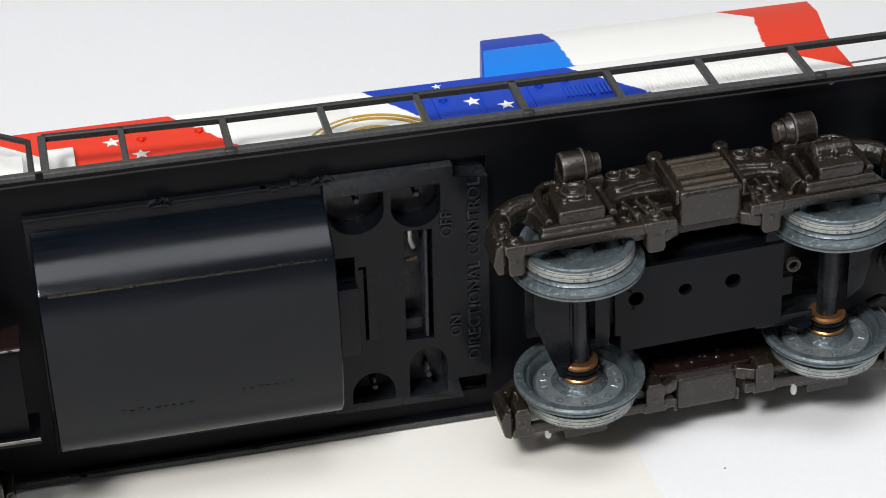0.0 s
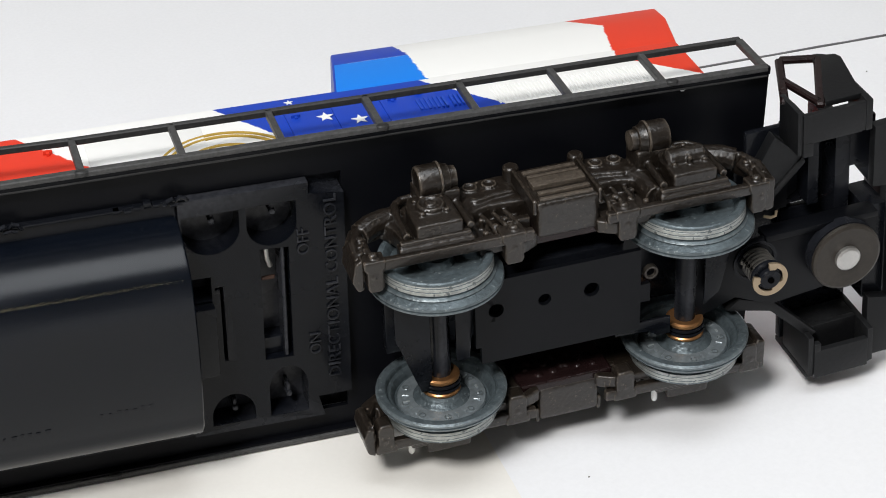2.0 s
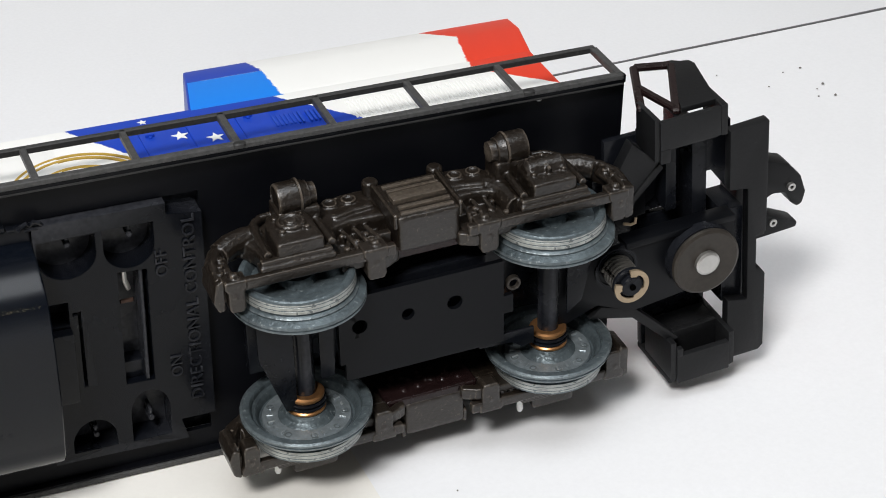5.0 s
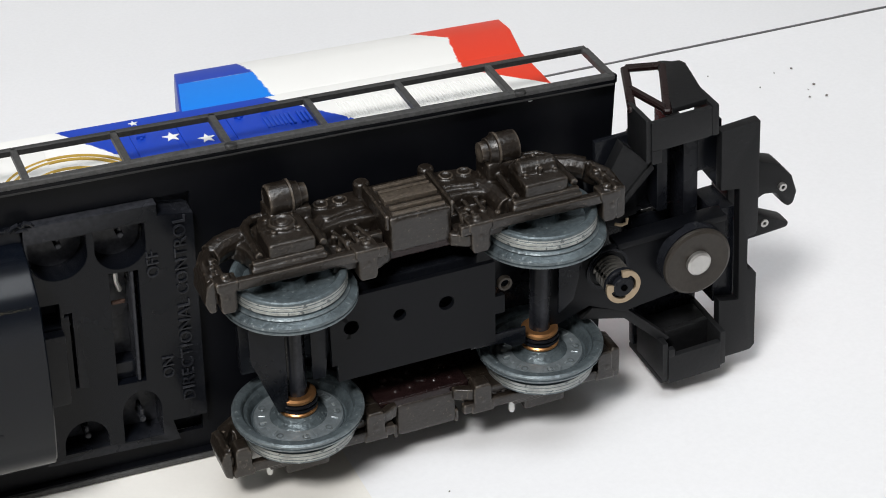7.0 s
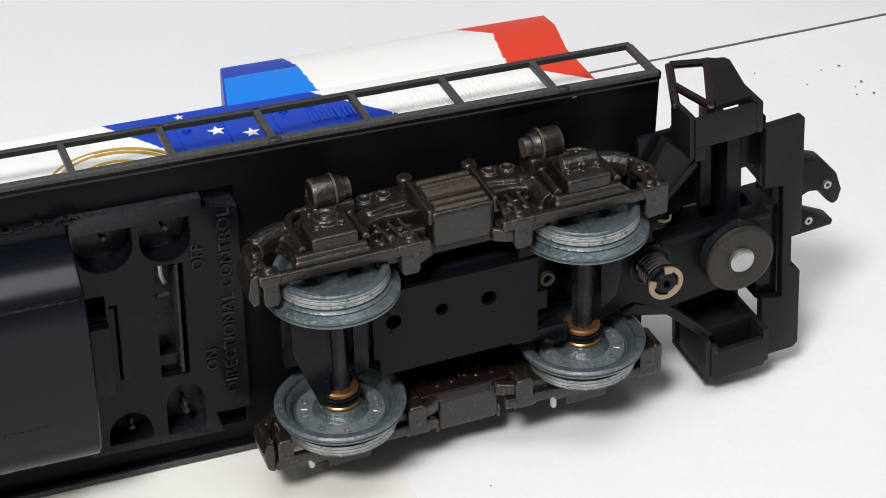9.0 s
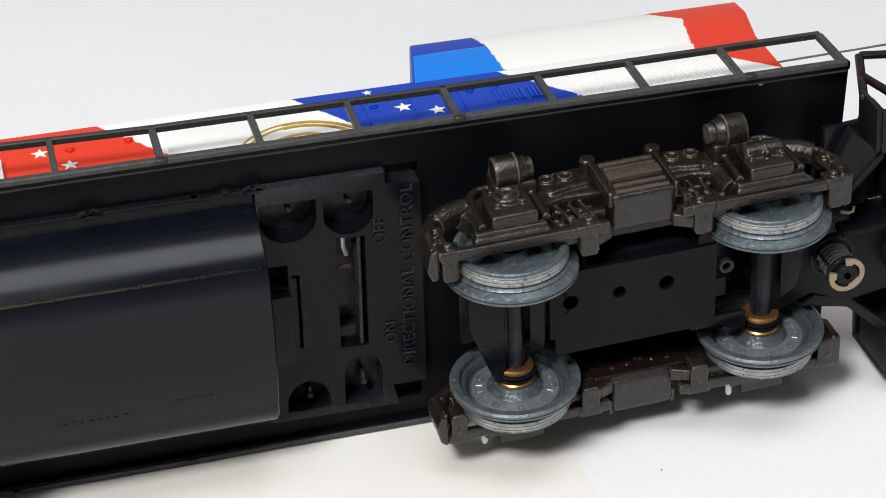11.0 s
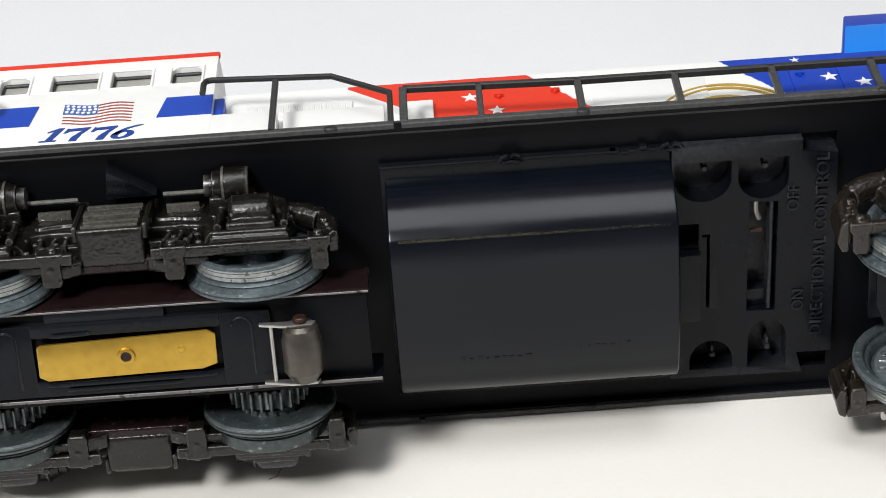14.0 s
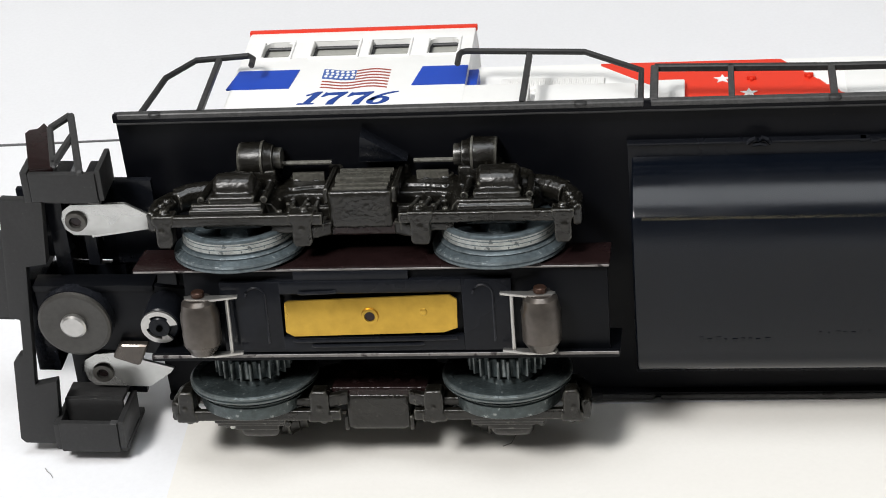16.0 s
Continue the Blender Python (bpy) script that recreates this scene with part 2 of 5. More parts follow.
def tube(bm, points, r, seg=8, closed=False):
    """A round bar along a run of points."""
    pts = [Vector(p) for p in points]
    rings = []
    for i, p in enumerate(pts):
        if closed:
            d = pts[(i + 1) % len(pts)] - pts[i - 1]
        else:
            d = pts[min(i + 1, len(pts) - 1)] - pts[max(i - 1, 0)]
        d.normalize()
        u = d.cross(Vector((0, 0, 1)) if abs(d.z) < 0.9 else Vector((1, 0, 0))).normalized()
        w = d.cross(u)
        rings.append([bm.verts.new(p + r * (math.cos(a) * u + math.sin(a) * w)) for a in (2 * math.pi * k / seg for k in range(seg))])
    made = []
    pairs = list(zip(rings, rings[1:])) + ([(rings[-1], rings[0])] if closed else [])
    for p, q in pairs:
        made += [bm.faces.new((p[i], p[(i + 1) % seg], q[(i + 1) % seg], q[i])) for i in range(seg)]
    if not closed:
        made += [bm.faces.new(rings[0][::-1]), bm.faces.new(rings[-1])]
    bmesh.ops.recalc_face_normals(bm, faces=made)


def bar(bm, a, b, w, h, bev=0.2):
    """A square bar from a to b in the plane of x and y, w wide in that plane and h high along z."""
    a, b = Vector(a), Vector(b)
    d = (b - a).normalized()
    s = Vector((-d.y, d.x, 0)) * w / 2
    z = (a.z + b.z) / 2
    prism(bm, [(a + s).xy, (b + s).xy, (b - s).xy, (a - s).xy], "z", z - h / 2, z + h / 2, bev, 1)


def mesh_of(name, bm, mat, flat=30):
    bmesh.ops.scale(bm, vec=(MM, MM, MM), verts=bm.verts)
    me = bpy.data.meshes.new(name)
    bm.to_mesh(me)
    bm.free()
    me.materials.append(mat)
    for p in me.polygons:
        p.use_smooth = True
    me.set_sharp_from_angle(angle=radians(flat))
    return me


def part(name, bm, mat, parent, label="", at=None, flat=30):
    ob = new(name, mesh_of(name, bm, mat, flat))
    ob.parent = parent
    if at is not None:
        ob.matrix_basis = at
    return tagged(ob, label)


def share(ob, parent, at):
    """Another part on the same mesh."""
    twin = new(ob.name.split(".")[0], ob.data)
    twin.parent, twin.matrix_basis = parent, at
    if "label" in ob:
        twin["label"] = ob["label"]
    return twin


def place(x=0, y=0, z=0, rx=0, ry=0, rz=0):
    return pose(x * MM, y * MM, z * MM, rx, ry, rz)


def thing(name, label, category, at=None, kind=""):
    ob = new(name)
    ob.empty_display_size = 0.01
    if at is not None:
        ob.matrix_basis = at
    return tagged(ob, label, category, kind=kind)


def lettering(name, text, size, mat, parent, at, depth=0.25, shear=0.0, label="", spacing=1.0, bold=0.0):
    """Raised letters, in millimetres, turned into a mesh."""
    cu = bpy.data.curves.new(name, "FONT")
    cu.body, cu.size, cu.extrude, cu.shear, cu.align_x, cu.align_y = text, size * MM, depth * MM / 2, shear, "CENTER", "CENTER"
    cu.space_character, cu.offset = spacing, bold * MM
    cu.resolution_u = 3
    tmp = new(name + "_curve", cu)
    bpy.context.view_layer.update()
    me = bpy.data.meshes.new_from_object(tmp.evaluated_get(bpy.context.evaluated_depsgraph_get()))
    bpy.data.objects.remove(tmp)
    me.materials.clear()
    me.materials.append(mat)
    ob = new(name, me)
    ob.parent, ob.matrix_basis = parent, at
    return tagged(ob, label)


# ---- the room and the table ----
def slab(name, bm, mat, label, category, kind="structure"):
    ob = new(name, mesh_of(name, bm, mat))
    return tagged(ob, label, category, kind=kind)


bm = bmesh.new()
box(bm, -700, 700, -620, 520, -30, -1.0, 2)
table = slab("table", bm, PAPER_COOL, "plain white tabletop under the sheets of paper", "table", "structure")


for lx in (-0.62, 0.62):
    for ly in (-0.55, 0.45):
        bm = bmesh.new()
        box(bm, -25, 25, -25, 25, -720, -30, 3)
        part("leg", bm, PAPER_COOL, table, "", place(lx / MM, ly / MM, 0))
# the room that closes the place round the table
for name, mat, dims in (("floor", WOOD, (-2100, 2100, -2100, 2100, -760, -720)), ("ceiling", WALL, (-2100, 2100, -2100, 2100, 1900, 1980)),
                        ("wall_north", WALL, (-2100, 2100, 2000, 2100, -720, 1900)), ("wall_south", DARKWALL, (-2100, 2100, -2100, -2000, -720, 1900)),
                        ("wall_east", WALL, (2000, 2100, -2000, 2000, -720, 1900)), ("wall_west", WALL, (-2100, -2000, -2000, 2000, -720, 1900))):
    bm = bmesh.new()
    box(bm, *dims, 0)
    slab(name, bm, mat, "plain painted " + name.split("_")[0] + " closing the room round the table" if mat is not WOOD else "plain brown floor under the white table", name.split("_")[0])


def sheet(name, x0, x1, y0, y1, z, mat, label, turn=0.0, lift=0.0, sag=0.25, seed=0):
    """A sheet of paper with slight waves and, along its far edge, a little curl."""
    bm = bmesh.new()
    nx, ny = 48, 36
    top = [[None] * (ny + 1) for _ in range(nx + 1)]
    for i in range(nx + 1):
        for j in range(ny + 1):
            x, y = x0 + (x1 - x0) * i / nx, y0 + (y1 - y0) * j / ny
            h = z + sag * noise.noise(Vector((x * 0.012 + seed, y * 0.012, seed)))
            h += lift * max(0.0, 1 - (y1 - y) / 26.0) ** 2 * (0.75 + 0.5 * noise.noise(Vector((x * 0.01, seed, 3))))
            top[i][j] = bm.verts.new((x, y, h))
    for i in range(nx):
        for j in range(ny):
            bm.faces.new((top[i][j], top[i + 1][j], top[i + 1][j + 1], top[i][j + 1]))
    got = bmesh.ops.extrude_face_region(bm, geom=bm.faces[:])
    for v in got["geom"]:
        if isinstance(v, bmesh.types.BMVert):
            v.co.z -= 0.14
    bmesh.ops.recalc_face_normals(bm, faces=bm.faces)
    bmesh.ops.rotate(bm, verts=bm.verts, cent=((x0 + x1) / 2, (y0 + y1) / 2, 0), matrix=Matrix.Rotation(radians(turn), 3, "Z"))
    ob = new(name, mesh_of(name, bm, mat))
    return tagged(ob, label, "paper sheet", group="sheets of paper on the table")


sheet("paper_sheet", -320, 330, -60, 129.9, -0.62, PAPER_COOL, "large cool white sheet of paper under the locomotive", 2.3, 0.0, 0.15, 1)
sheet("paper_sheet", 82, 298, -300, -6, -0.42, PAPER_COOL, "cool white sheet of paper lying beside the warm one", 1.0, 0.0, 0.1, 2)
sheet("paper_sheet", -144, 84, -300, -2, -0.2, PAPER_WARM, "warm white sheet of paper in front of the locomotive", 1.2, 0.0, 0.08, 3)


# Shadow line along the large sheet's far edge, laid as a dark strip.
bm = bmesh.new()
run = []
for i in range(80):
    x = -330 + i * 8.5
    run.append((x, 130.25 + 0.0402 * x + 0.5 * noise.noise(Vector((x * 0.02, 0, 7))) + 0.2 * noise.noise(Vector((x * 0.11, 0, 2)))))
prism(bm, [(x, y - 0.05) for x, y in run] + [(x, y + 0.4 + 0.2 * noise.noise(Vector((x * 0.05, 4, 1)))) for x, y in run[::-1]], "z", -1.2, -0.3, 0)
slab("sheet_edge_shadow", bm, material("painted_edge_shadow", (0.16, 0.16, 0.165), 0.8), "thin dark strip standing for the shadow line along the paper's far edge", "table joint")


def crumb(x, y, r):
    bm = bmesh.new()
    bmesh.ops.create_icosphere(bm, subdivisions=1, radius=r * 0.62)
    for v in bm.verts:
        v.co *= 0.7 + 0.6 * random.random()
        v.co.z *= 0.5
    bmesh.ops.translate(bm, verts=bm.verts, vec=(x, y, r * 0.3 - 0.5))
    ob = new("crumb", mesh_of("crumb", bm, SPECK))
    tagged(ob, "tiny dark crumb of grit on the white paper", "crumb", group="crumbs on the paper")


for cx, cy, cr in ((271.1, 116.5, 0.7), (272.2, 105.2, 0.8), (272.1, 97.7, 0.8), (264.8, 115.8, 0.45), (256.2, 109.3, 0.45), (267.0, 98.8, 0.6), (269.0, 103.0, 0.4),
                   (245, 121, 0.4), (-48.0, 150.0, 0.5), (-70, -39, 0.5), (-22, -38, 0.4), (30, -30, 0.4), (98, -31, 0.4)):
    crumb(cx, cy, cr)


bm = bmesh.new()
tube(bm, [(-69.4, -7.6, 0.1), (-69.9, -11, 0.4), (-70.6, -14.6, 0.3), (-71.3, -16.6, 0.0), (-73.1, -17.6, 0.0)], 0.10, 5)
tagged(new("hair", mesh_of("hair", bm, SPECK)), "thin dark curled hair lying on the paper", "hair")


bm = bmesh.new()
tube(bm, [(-177.0, -24.6, -0.3), (-176.2, -25.8, -0.2), (-175.2, -26.6, -0.3), (-174.4, -27.8, -0.4)], 0.07, 5)
tagged(new("hair", mesh_of("hair", bm, SPECK)), "short dark hair lying on the paper", "hair")


# ---- the locomotive ----
loco = thing("model_locomotive", "red, white and blue toy diesel locomotive lying on its side", "model locomotive")

# Underframe: a shallow black tray, open towards the camera, with a lip all round.
XL, XR, W = -153.0, 148.3, 78.0
bm = bmesh.new()
for x0, x1, z0, z1 in ((XL, 17.0, 1.0, W - 2.0), (52.3, XR + 0.7, 1.0, W - 2.4), (17.0, 52.3, 1.0, 6.8), (17.0, 52.3, 67.6, W - 2.0)):
    box(bm, x0, x1, 1.0, 2.2, z0, z1, 0)
box(bm, XL, XR, -1.2, 0.1, W - 2.3, W - 0.3, 0.4)
box(bm, XL, XR, -0.8, 3.0, 0.2, 1.8, 0.5)
frame_part = part("frame", bm, FRAME, loco, "black pressed steel underframe tray")
bm = bmesh.new()
box(bm, XL + 0.3, XR - 0.3, -0.6, 0.3, W - 1.0, W - 0.2, 0.2)
part("walkway_edge", bm, GREY, loco)
bm = bmesh.new()
box(bm, XL + 0.6, XR - 0.6, 0.6, 2.6, -0.4, 0.5, 0.3)
part("walkway_edge", bm, GREY, loco)
bm = bmesh.new()
rod(bm, (128.6, 0.6, 74.6), "y", 0.8, 0.8, 16)
part("peg", bm, WHITE, frame_part, "small white plastic peg end")

bm = bmesh.new()
tube(bm, [(XL + 0.8 + (XR - XL - 1.6) * k / 40, -1.05 + 0.12 * noise.noise(Vector((k * 0.9, 1, 2))), W - 2.45 + 0.12 * noise.noise(Vector((k * 0.7, 5, 2)))) for k in range(41)], 0.28, 8)
part("lip_bead", bm, GREY, frame_part, "worn rim along the underframe")

# Panel between the trucks that carries the tank and the switch.
bm = bmesh.new()
box(bm, -43.5, 17.3, -0.2, 1.2, 7, 67.4, 0.3)
panel = part("underframe_panel", bm, BLACK, loco, "moulded black panel with switch slot")
bm = bmesh.new()
box(bm, -43.5, 6.5, -0.9, 0.8, 66.9, 67.5, 0.15, 2)
part("ledge", bm, BLACK, panel)


def pierced(bm, outline, holes, y0, y1, bev=0.25):
    """A thick plate across y with openings of any shape through it; points are (x, z)."""
    edges = []
    for loop in [outline] + holes:
        vs = [bm.verts.new((x, y0, z)) for x, z in loop]
        edges += [bm.edges.new((vs[i], vs[(i + 1) % len(vs)])) for i in range(len(vs))]
    bmesh.ops.triangle_fill(bm, edges=edges, use_beauty=True, use_dissolve=True)
    rim = [e for e in bm.edges if len(e.link_faces) == 1]
    got = bmesh.ops.extrude_face_region(bm, geom=bm.faces[:])
    for v in got["geom"]:
        if isinstance(v, bmesh.types.BMVert):
            v.co.y = y1
    bmesh.ops.recalc_face_normals(bm, faces=bm.faces)
    lip = [e for e in bm.edges if all(abs(v.co.y - y0) < 1e-4 for v in e.verts) and e.calc_face_angle(0) > 1.0]
    bmesh.ops.bevel(bm, geom=lip, offset=bev, segments=2, affect="EDGES", clamp_overlap=True)


def scoop(cx, cz, rx, rz, far, up):
    """A pocket with one round end: up 1 opens away from a round lower end, -1 the other way."""
    arc = [(cx - rx * math.cos(a), cz - up * rz * math.sin(a)) for a in [math.pi * k / 16 for k in range(17)]]
    return arc + [(cx + rx, far), (cx - rx, far)]


# Switch plate with its four round-ended pockets, the slot and the small side pocket.
bm = bmesh.new()
pierced(bm, [(17.4, 67.4), (44.7, 67.4), (44.7, 64.8), (52.2, 63.8), (52.8, 12.4), (45.2, 12.4), (46.6, 7.0), (17.4, 7.4)],
        [scoop(23.9, 59.2, 6.0, 5.4, 63.4, 1), scoop(36.7, 58.6, 5.3, 4.9, 63.6, 1), scoop(26.2, 11.6, 4.8, 5.6, 9.6, -1), scoop(38.6, 16.5, 4.3, 5.6, 9.4, -1),
         [(18.2, 42.4), (23.2, 42.4), (23.2, 48.2), (18.2, 48.4)], [(24.9, 26.4), (25.7, 26.4), (25.7, 45.4), (23.9, 45.4), (23.9, 44.7), (24.9, 44.7)],
         [(33.8, 24.8), (40.0, 24.6), (40.0, 52.6), (33.8, 53.0)]], -1.4, 4.6)
switch_plate = part("switch_plate", bm, BLACK, panel, "black moulded plate with round-ended pockets")
bm = bmesh.new()
box(bm, 16.0, 54.0, 4.6, 6.0, 5.0, 69.0, 0)
part("pocket_floor", bm, BLACK, panel)
for nx, nz in ((-16.1, 67.6), (17.4, 67.8)):
    bm = bmesh.new()
    tube(bm, [(nx - 2.4, -0.6, nz - 0.8), (nx - 1.8, -1.3, nz + 0.3), (nx - 0.9, -1.5, nz + 0.9), (nx - 0.2, -1.2, nz + 0.2), (nx + 0.6, -1.5, nz + 1.1), (nx + 1.6, -1.3, nz + 0.5), (nx + 2.4, -0.6, nz - 0.8)], 0.5, 8)
    tube(bm, [(nx - 1.2, -1.0, nz - 1.0), (nx + 0.2, -1.4, nz - 0.5), (nx + 1.4, -1.0, nz - 1.1)], 0.4, 8)
    part("snap_hook", bm, BLACK, panel)
for nx, nz in ((5.2, 67.3), (7.5, 67.0), (9.4, 67.4), (11.5, 67.6), (13.4, 67.4)):
    bm = bmesh.new()
    box(bm, nx - 0.8, nx + 0.8, -1.0, 0.8, nz - 0.6, nz + 0.2 + 0.5 * (nx > 11 and nx < 12), 0.25, 2)
    part("tab", bm, BLACK, panel)
# Pins and webs that stand in the pockets.
for cx, cz in ((23.9, 60.8), (36.7, 60.6), (26.2, 12.0), (38.4, 13.2)):
    bm = bmesh.new()
    rod(bm, (cx + 0.6, 0.2, cz), "y", 0.7, 4.5, 12)
    box(bm, cx + 0.2, cx + 1.0, 0.8, 4.7, cz, cz + 2.2, 0.2, 1)
    part("pin", bm, BLACK, switch_plate)
bm = bmesh.new()
box(bm, 18.0, 23.4, -4.0, -1.3, 24.5, 42.0, 0.5)
part("rib", bm, BLACK, switch_plate)
bm = bmesh.new()
box(bm, 38.3, 39.1, -1.0, 4.7, 24.6, 52.8, 0.2, 1)
box(bm, 33.8, 38.4, 0.6, 4.7, 24.7, 29.0, 0.6)
part("slot_frame", bm, BLACK, switch_plate)
bm = bmesh.new()
tube(bm, [(35.2, 4.4, 51.6), (35.4, 2.0, 52.0), (35.6, 1.2, 51.4), (35.7, 1.2, 49.2), (36.6, 2.2, 46.4)], 0.6)
part("lever", bm, STEEL, switch_plate, "bright metal switch lever")
bm = bmesh.new()
box(bm, 34.4, 37.4, 1.2, 1.8, 43.4, 44.4, 0.2, 1)
part("contact", bm, COPPERDARK, switch_plate)
bm = bmesh.new()
prism(bm, [(-100.5, 65.5), (-99.6, 72.0), (-90.0, 65.5)], "y", -2.5, 1.2, 0.2)
part("gusset", bm, BLACK, frame_part)
lettering("raised_letters", "OFF", 3.8, BLACK, panel, place(43.2, -1.5, 53.4, 90, -90, 0), 0.7)
lettering("raised_letters", "ON", 3.6, BLACK, panel, place(45.0, -1.5, 27.0, 90, -90, 0), 0.7)
lettering("raised_letters", "DIRECTIONAL CONTROL", 3.9, BLACK, panel, place(49.2, -1.5, 40.6, 90, -90, 0), 0.7, spacing=1.05)

# Tank: a rounded block, its face towards the camera.
CREASE_Y, CREASE_Z, BULGE, CREASE_TURN = -14.0, 56.9, 22.4, radians(43)
BULGE_Y, BULGE_Z = CREASE_Y + BULGE * math.cos(CREASE_TURN), CREASE_Z - BULGE * math.sin(CREASE_TURN)


def tank_face():
    """The broad face below the crease as (y, z): bowed outwards, then drawn in towards the bottom."""
    pts, y, z = [], CREASE_Y, CREASE_Z
    while z > 24.0:
        pts.append((y, z))
        lean = 17.0 * (z - 38.0) / 18.9 if z > 38 else 10.5 * (z - 38.0) / 14.0
        y -= math.tan(radians(lean)) * 1.2
        z -= 1.2
    return pts + [(y, z)]


TANK_FACE = tank_face()


def tank_y(z):
    """Where the tank's skin lies at the height z."""
    if z > CREASE_Z:
        return BULGE_Y - math.sqrt(BULGE ** 2 - (z - BULGE_Z) ** 2)
    return min(TANK_FACE, key=lambda p: abs(p[1] - z))[0]


def tank_profile(r=7.6, steps=12):
    """A bulge that turns back to the frame, a crease, the bowed face, and a round lower edge."""
    pts = [(1.2, 64.0)]
    pts += [(BULGE_Y - BULGE * math.cos(a), BULGE_Z + BULGE * math.sin(a)) for a in [radians(84 - 41 * k / 18) for k in range(18)]]
    y, z = TANK_FACE[-1]
    pts += TANK_FACE + [(y + r - r * math.cos(a), z - r * math.sin(a)) for a in [math.pi / 2 * k / steps for k in range(1, steps + 1)]]
    return pts + [(1.2, z - r)]


bm = bmesh.new()
prism(bm, tank_profile(), "x", -42.6, 17.3, 0.7, 3)
tank = part("fuel_tank", bm, TANKM, loco, "satin black rounded fuel tank with faint scuffs")
random.seed(5)
bm = bmesh.new()
for k in range(1500):
    x, z = random.uniform(-40.5, 15.5), 57.0 + random.gauss(0, 0.17)
    if random.random() < (x + 34) / 62:
        continue
    y = tank_y(z)
    w, h = random.uniform(0.04, 0.14), random.uniform(0.02, 0.045)
    box(bm, x - w, x + w, y - 0.01, y + 0.4, z - h, z + h, 0, 1)
part("scuff", bm, material("brassy_scuff", (0.08, 0.07, 0.042), 0.45, metal=0.2), tank, "line of tiny brassy scuffs")["kind"] = "stuff"
for x0, n, z0 in ((-29, 9, 27.6), (-4, 7, 29.2)):
    for k in range(n):
        bm = bmesh.new()
        w = random.uniform(0.5, 1.2)
        x = x0 + k * 1.7 + random.uniform(-0.2, 0.2)
        box(bm, x, x + w, tank_y(z0) - 0.16, tank_y(z0) + 0.1, z0 + random.uniform(-0.2, 0.2), z0 + random.uniform(0.5, 1.3), 0.03, 1)
        part("moulded_mark", bm, TANKM, tank)


# Handrails: upper and lower side.
def handrail(side):
    z = W - 0.75 if side > 0 else 0.7
    z0, z1 = z - 0.8, z + 0.8
    bm = bmesh.new()
    bar(bm, (-38.2, -0.5, z), (147.6, -0.5, z), 1.7, 1.3)
    for a, b, ya, yb in ((-37.5, -1, 14.2, 12.6), (-1, 60, 12.6, 12.3), (60, 147.2, 12.3, 13.1)):
        bar(bm, (a - 0.2, ya, z), (b + 0.2, yb, z), 1.3, 1.5)
    for x, w in ((-37.6, 1.7), (-21.6, 1.3), (-0.8, 1.5), (19.6, 1.4), (40.0, 1.4), (60.8, 1.6), (81.6, 1.5), (102.2, 1.5), (123.4, 1.5), (146.9, 1.7)):
        top = 14.2 + (x + 37.5) * 1.6 / 36.5 * -1 if x < -1 else 12.5
        bar(bm, (x, -0.5, z), (x, top, z), w, 1.5)
    rail = part("handrail", bm, GREY, loco, "black plastic handrail with posts")
    bm = bmesh.new()
    bar(bm, (-151.8, -0.5, z), (-39.6, -0.5, z), 1.7, 1.3)
    pts = [(-80.3, 18.6), (-80.3, 22.6), (-79.9, 23.7), (-78.9, 24.2), (-52.8, 22.2), (-40.4, 13.2), (-40.3, -0.4)]
    tube(bm, [(x, y, z) for x, y in pts], 0.68, 10)
    bar(bm, (-65, -0.5, z), (-64.8, 21.8, z), 1.3, 1.3)
    pts = [(-126.4, 20.5), (-126.6, 23.6), (-127.8, 25.0), (-139.5, 23.6), (-144.8, 15.8), (-147.0, -0.4)]
    tube(bm, [(x, y, z) for x, y in pts], 0.7, 10)
    bar(bm, (-134.0, -0.5, z), (-134.2, 23.4, z), 1.3, 1.3)
    part("handrail", bm, GREY, loco, "black plastic handrail round the cab")
    for x in (-52.7, -0.8, 61.0, 125.2, -143.5):
        bm = bmesh.new()
        lathe(bm, [(0, 0.55), (1.1, 0.5), (1.5, 0.25), (1.5, -0.4), (0, -0.4)], (x, -0.7, z + 0.35), "z", 18)
        for v in bm.verts:
            v.co.y = -0.9 + 0.64 * (v.co.y + 0.7)
        part("rivet", bm, GREY, rail)


handrail(1)
handrail(-1)


# Shell: long hood, radiator section, cab.
HZ0, HZ1 = 10.0, 68.0
bm = bmesh.new()
prism(bm, [(9.0, HZ0), (9.0, HZ1), (33.7, HZ1), (36.0, HZ1 - 2.5), (37.0, HZ1 - 8), (37.0, HZ0 + 8), (36.0, HZ0 + 2.5), (33.7, HZ0)], "x", -78, 141.5, 0.5)
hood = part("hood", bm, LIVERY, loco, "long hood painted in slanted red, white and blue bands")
bm = bmesh.new()
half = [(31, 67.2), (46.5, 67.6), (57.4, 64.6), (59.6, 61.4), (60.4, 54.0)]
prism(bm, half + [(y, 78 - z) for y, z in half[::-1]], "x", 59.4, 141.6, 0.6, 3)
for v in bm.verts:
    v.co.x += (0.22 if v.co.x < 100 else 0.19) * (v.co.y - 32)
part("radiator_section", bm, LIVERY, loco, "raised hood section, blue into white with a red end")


def louvres(width, y0, y1, proud, xs):
    """A row of raised slats on the hood side, all on one mesh."""
    bm = bmesh.new()
    box(bm, 0, width, y0, y1, HZ1 - 0.1, HZ1 + proud, 0.06, 1)
    first = part("slat", bm, WHITE if xs[0] > 90 or xs[0] < 0 else BLUE, hood)
    first.matrix_basis = place(xs[0])
    for x in xs[1:]:
        share(first, hood, place(x))


